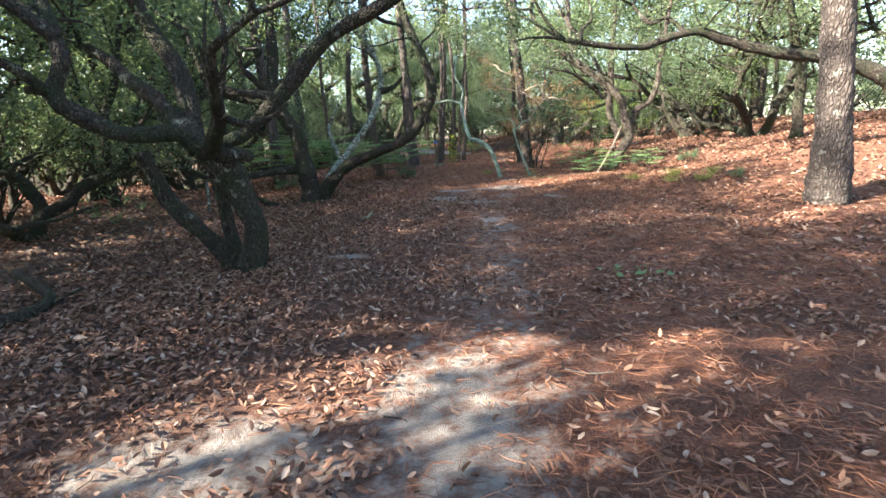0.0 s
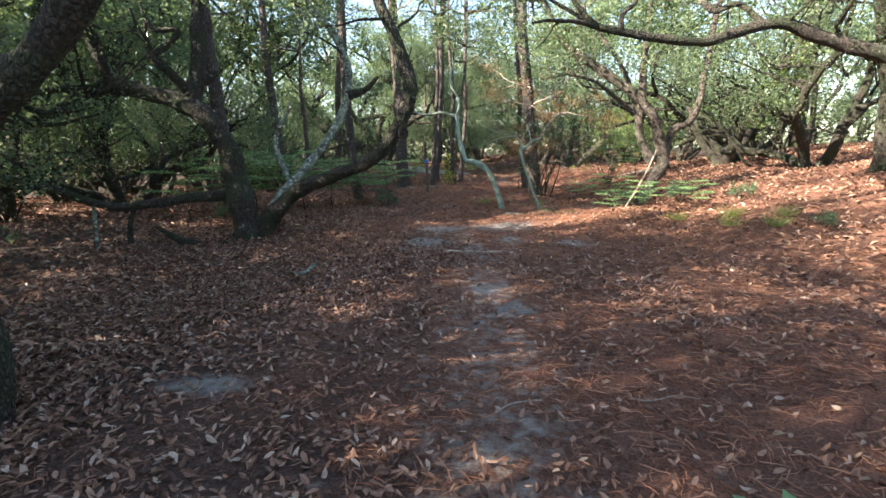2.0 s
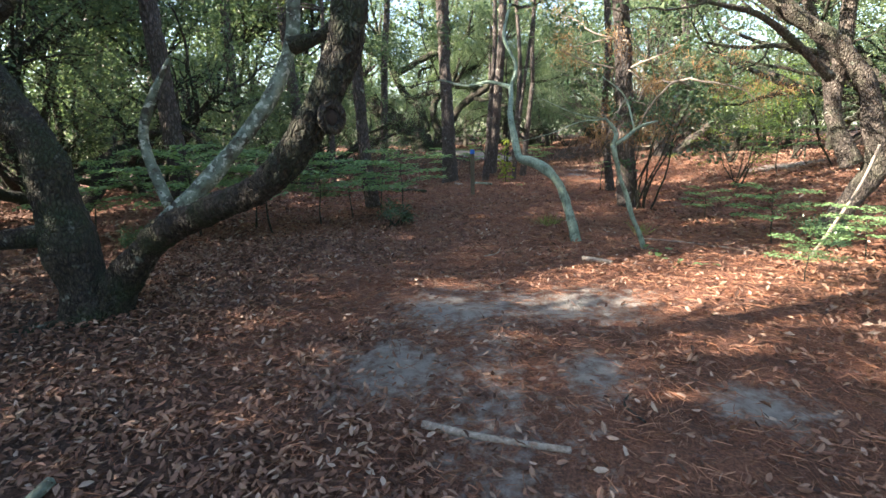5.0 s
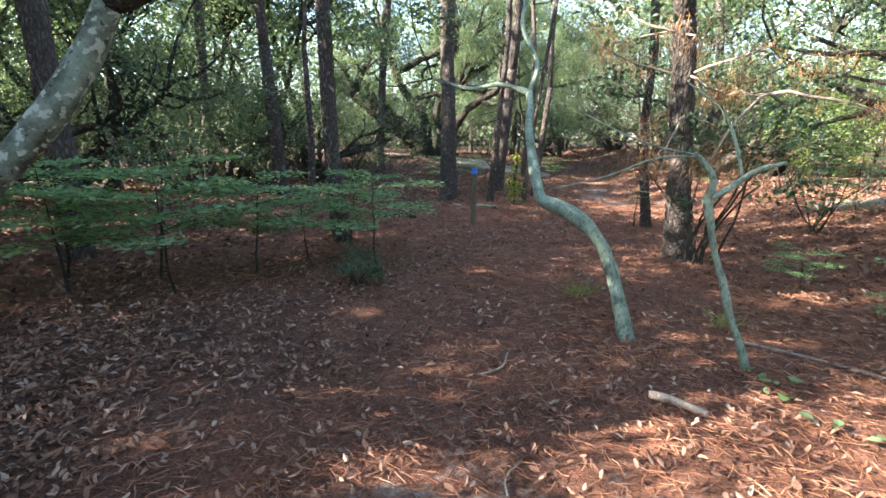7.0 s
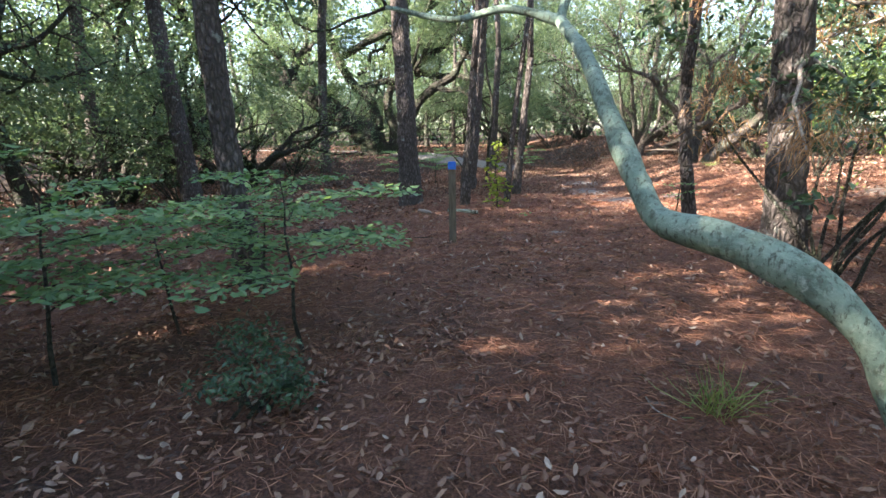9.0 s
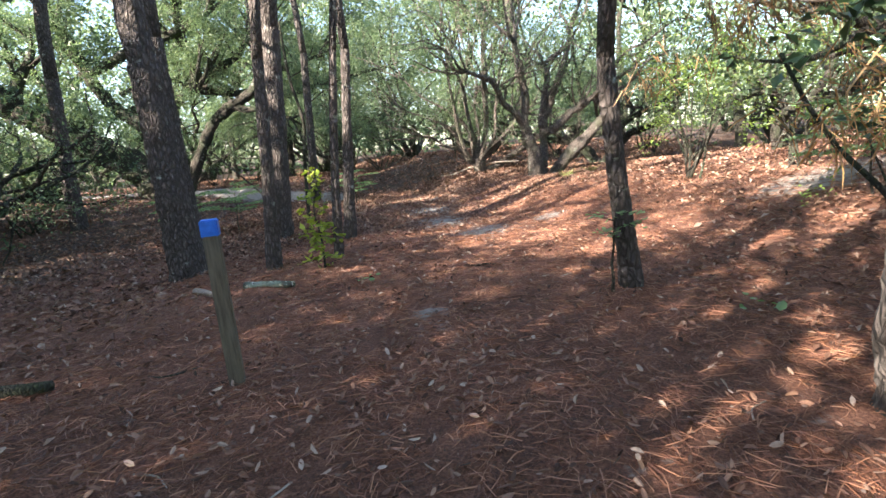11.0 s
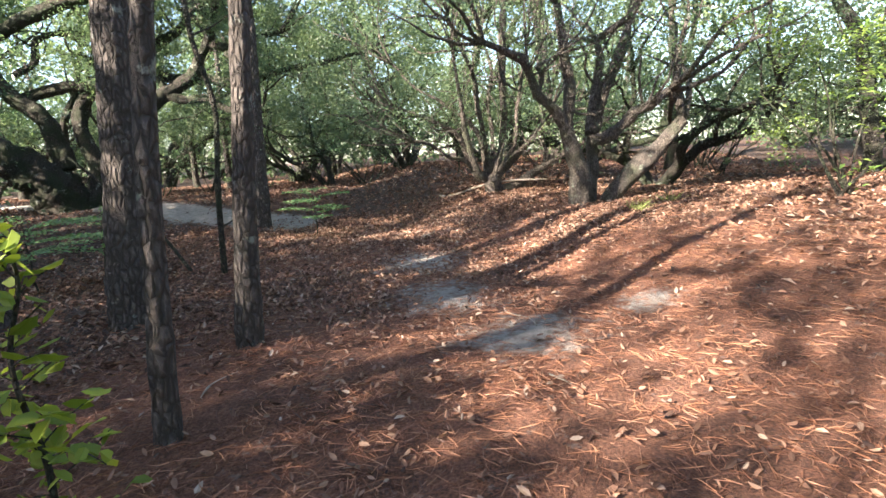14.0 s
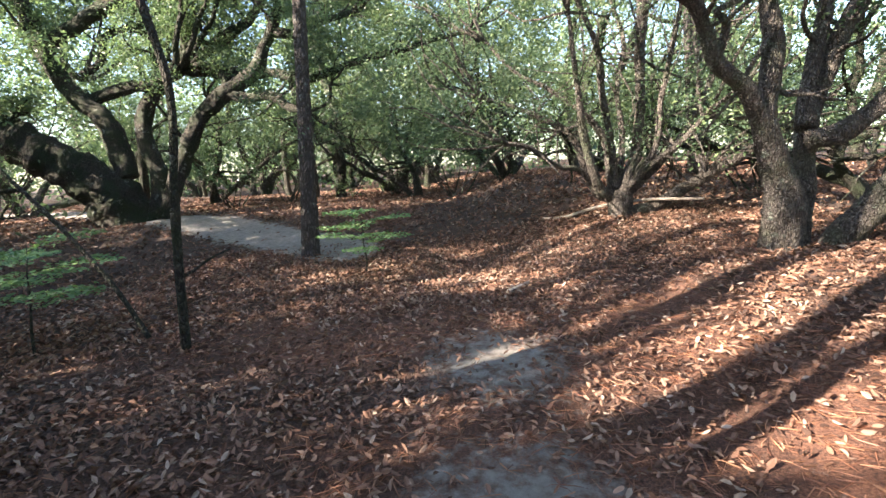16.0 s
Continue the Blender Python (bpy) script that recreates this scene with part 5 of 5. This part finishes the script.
# ---- fallen wood ----
def fallen(name, pts, radius, mat, label, seed, twigs=0):
    r = np.random.default_rng(seed)
    x0, y0 = pts[0][:2]
    line = []
    for k, p in enumerate(pts):
        lift = p[2] if len(p) > 2 else 0.0
        line.append((p[0] - x0, p[1] - y0, ground_z(p[0], p[1]) + radius * 0.7 + lift - ground_z(x0, y0), radius * (1 - 0.35 * k / len(pts))))
    ob = new(name, None)
    ob.matrix_world = Matrix.Translation((x0, y0, ground_z(x0, y0)))
    pile, tips = Pile(), []
    pile.add(tube(spline(line, 0.05), 9, 0.25, 0.06, seed))
    for _ in range(twigs):
        q = line[int(r.integers(0, len(line)))]
        grow(r, q[:3], (r.normal(), r.normal(), 0.4), max(radius * 0.4, 0.012), r.uniform(0.25, 0.6), 1, pile, tips)
    part("wood", pile.mesh("wood", mat), ob)
    return tagged(ob, label, "fallen branch")


fallen("stick", [(0.35, 9.31), (0.7, 9.22), (1.08, 9.14)], 0.022, DEAD_WOOD, "straight dead stick lying across the path", 1)
fallen("fallen_branch", [(1.63, 12.56), (1.75, 12.5), (1.9, 12.34)], 0.03, DEAD_WOOD, "short pale dead branch on the pine straw", 2)
fallen("log", [(-0.08, 21.12), (0.15, 21.0), (0.43, 20.85)], 0.045, LICHEN, "short dark log with pale bark patches on the pine straw", 3)
fallen("log", [(-0.62, 21.35), (-0.5, 21.2), (-0.4, 21.0)], 0.045, DEAD_WOOD, "short pale piece of log", 4)
fallen("log", [(-1.9, 18.9), (-1.5, 19.0), (-1.1, 19.0)], 0.05, OAK_BARK, "dark rotting log in the shade", 5)
fallen("fallen_branch", [(5.2, 30.9), (5.5, 30.6), (6.0, 30.3, 0.1), (6.6, 29.9, 0.2), (7.3, 29.5, 0.2)], 0.03, DEAD_WOOD, "heap of bare grey dead twigs", 6, 8)
fallen("fallen_branch", [(4.0, 12.6), (4.25, 12.7, 0.35), (4.5, 12.8, 0.75), (4.75, 13.0, 1.1)], 0.018, DEAD_WOOD, "pale dead branch leaning up", 7, 3)
fallen("stick", [(0.4, 26.8), (0.1, 26.9, 0.5), (-0.4, 27.1, 1.1), (-0.9, 27.2, 1.7)], 0.025, OAK_BARK, "dark leaning dead stem", 8)
fallen("stick", [(2.5, 13.6), (3.0, 13.2), (3.6, 12.7)], 0.012, DEAD_WOOD, "thin dead stick lying on the straw", 9)
fallen("stick", [(-1.4, 8.44), (-1.3, 8.6), (-1.25, 8.75, 0.05)], 0.03, LICHEN, "short stick furred with green lichen", 10, 4)
fallen("stick", [(2.85, 19.5), (3.0, 19.55)], 0.012, DEAD_WOOD, "small pale stick on the pine straw", 11)
fallen("fallen_branch", [(-4.2, 3.2), (-3.6, 4.2, 0.02), (-4.8, 5.4, 0.1)], 0.06, OAK_BARK, "mossy fallen branch on the leaves", 12, 2)
fallen("stick", [(3.8, 27.36), (3.95, 27.5), (4.1, 27.62)], 0.03, DEAD_WOOD, "pale dead stick on the leaf litter", 13)
fallen("stick", [(4.0, 4.2), (4.4, 4.15), (4.7, 4.2)], 0.012, DEAD_WOOD, "thin dead stick on the leaves", 14)
thin = fallen("dead_tree", [(0.85, 26.46), (0.88, 26.46, 0.6), (0.92, 26.46, 1.2), (1.0, 26.46, 2.1), (0.85, 26.46, 2.95), (0.8, 26.5, 4.0)], 0.04, OAK_BARK, "thin grey stem with few twigs", 15, 3)


litter_sticks = [fallen("twig", [(0.5, 5.2), (0.62, 5.32), (0.8, 5.36)], 0.007, DEAD_WOOD, "thin dead twig on the litter", 31),
                 fallen("twig", [(2.2, 6.4), (2.3, 6.6), (2.28, 6.9), (2.4, 7.1)], 0.009, DEAD_WOOD, "crooked grey twig on the litter", 32, 1),
                 fallen("twig", [(-1.6, 7.0), (-1.5, 7.2), (-1.3, 7.25)], 0.008, OAK_BARK, "dark twig on the litter", 33)]
for t in litter_sticks:
    tagged(t, group="twigs on the ground")
for k in range(44):
    y = rng.uniform(1.5, 30)
    x = float(np.interp(y, PATHLINE[:, 1], PATHLINE[:, 0])) + rng.normal() * 2.0
    copy_thing(litter_sticks[k % 3], Matrix.Translation((x, y, ground_z(x, y))) @ Matrix.Rotation(rng.uniform(0, 6.28), 4, "Z") @ Matrix.Scale(rng.uniform(0.5, 1.05), 4))
sprig = sapling("sapling", 28, 0.85, 0.3, 5, SAPLING_LEAF, 0.06, "small sprig of pale green leaves beside a pine", 0.05, 0.7)
put(sprig, 2.93, 18.78, 1.0, 1.0, True)


# ---- grass tufts and small plants ----
def tuft(at, count, tall, seed):
    r = np.random.default_rng(seed)
    root = np.array([at[0], at[1], ground_z(*at)]) + r.normal(size=(count, 3)) * np.array([0.05, 0.05, 0.0])
    tip = root + np.stack([r.normal(size=count) * 0.13, r.normal(size=count) * 0.13, r.uniform(0.5, 1.0, count) * tall], 1)
    z = Vector((at[0], at[1], ground_z(*at)))
    ob = new("grass_tuft", blade_mesh("grass_tuft", root - np.array(z), tip - np.array(z), 0.006, GRASS_BLADE, r))
    ob.location = z
    tagged(ob, "tuft of thin yellow-green grass", "grass", "grass tufts")


for k, (x, y, n, h) in enumerate([(1.4, 14.5, 55, 0.22), (1.5, 14.6, 25, 0.17), (2.6, 13.9, 50, 0.2), (4.9, 10.6, 90, 0.22), (5.4, 10.2, 90, 0.22), (5.2, 11.0, 90, 0.25), (4.4, 11.2, 80, 0.2), (5.9, 10.7, 80, 0.22), (6.4, 25.3, 60, 0.2), (7.4, 25.8, 60, 0.2)]):
    tuft((x, y), n, h, 300 + k)


def seedling(at, seed):
    r = np.random.default_rng(seed)
    ob = top_level("seedling", (at[0], at[1], ground_z(*at)), "few round green leaves on the litter", "plant", "seedlings")
    for _ in range(8):
        c = np.array([[r.normal() * 0.13, r.normal() * 0.11, r.uniform(0.03, 0.07)]])
        part("leaf", leaf_mesh("leaf", c, r, 0.075, 0.055, SAPLING_LEAF, 2.5, 0.1, True), ob)


for k, at in enumerate([(1.55, 4.35), (1.75, 4.15), (2.4, 12.7), (2.7, 12.1), (1.2, 20.6), (3.6, 17.9)]):
    seedling(at, 400 + k)


# ---- leaf litter and pine straw ----
def scatter(rng, n, x0, x1, y0, y1, keep):
    x, y = rng.uniform(x0, x1, n), rng.uniform(y0, y1, n)
    ok = rng.random(n) < keep(x, y)
    return x[ok], y[ok]


def lay_litter():
    r = np.random.default_rng(9)
    sparse = lambda x, y: np.clip(1.1 - 1.75 * sand_at(x, y), 0.12, 1) * (0.45 + 0.55 * value_noise(x, y, 0.8, 8)) * (0.5 + 0.5 * value_noise(x, y, 3.0, 12))
    spread = lambda x, y: sparse(x, y) * (1 - 0.88 * needles_at(x, y)) * np.exp(-(np.maximum(path_distance(x, y) - 2.0, 0) / 2.4) ** 2)
    near, wide = [], []
    for x0, x1, y0, y1, n in ((-5, 6, -1, 13, 430000), (-4, 9, 13, 31, 470000)):
        x, y = scatter(r, n, x0, x1, y0, y1, spread)
        pts = np.stack([x, y, height(x, y) + r.uniform(0.004, 0.042, len(x))], 1)
        by = path_distance(x, y) < 1.9
        near.append(pts[by])
        wide.append(pts[~by])
    tagged(new("leaf_litter", leaf_mesh("leaf_litter", np.vstack(near), r, 0.054, 0.021, DEAD_LEAF, 0.9, 0.3, True)), "dry brown oak leaves lying on the path", "leaf litter", kind="stuff")
    tagged(new("leaf_litter", leaf_mesh("leaf_litter", np.vstack(wide), r, 0.06, 0.026, DEAD_LEAF, 0.9, 0.35)), "dry brown oak leaves lying beside the path", "leaf litter", kind="stuff")
    x, y = scatter(r, 150000, -14, 16, -2, 46, lambda x, y: np.clip(1.05 - 1.6 * sand_at(x, y), 0.02, 1) * np.maximum(ease(2.0, 5.0, path_distance(x, y)), ease(28.5, 31, y)))
    pts = np.stack([x, y, height(x, y) + r.uniform(0.01, 0.035, len(x))], 1)
    tagged(new("leaf_litter", leaf_mesh("leaf_litter", pts, r, 0.1, 0.045, DEAD_LEAF, 1.2, 0.35)), "dry brown leaves under the trees", "leaf litter", kind="stuff")
    x, y = scatter(r, 440000, -4, 8, -2, 29, lambda x, y: sparse(x, y) * (0.1 + 0.9 * needles_at(x, y)) * np.exp(-(np.maximum(path_distance(x, y) - 1.8, 0) / 2.4) ** 2))
    a = np.stack([x, y, height(x, y) + r.uniform(0.004, 0.022, len(x))], 1)
    g = r.uniform(0, 6.28, len(x))
    ln = r.uniform(0.07, 0.16, len(x))
    b = a + np.stack([np.cos(g) * ln, np.sin(g) * ln, r.uniform(-0.004, 0.018, len(x))], 1)
    tagged(new("pine_straw", blade_mesh("pine_straw", a, b, 0.0044, DEAD_NEEDLE, r)), "reddish brown fallen pine needles on the ground", "pine straw", kind="stuff")


lay_litter()
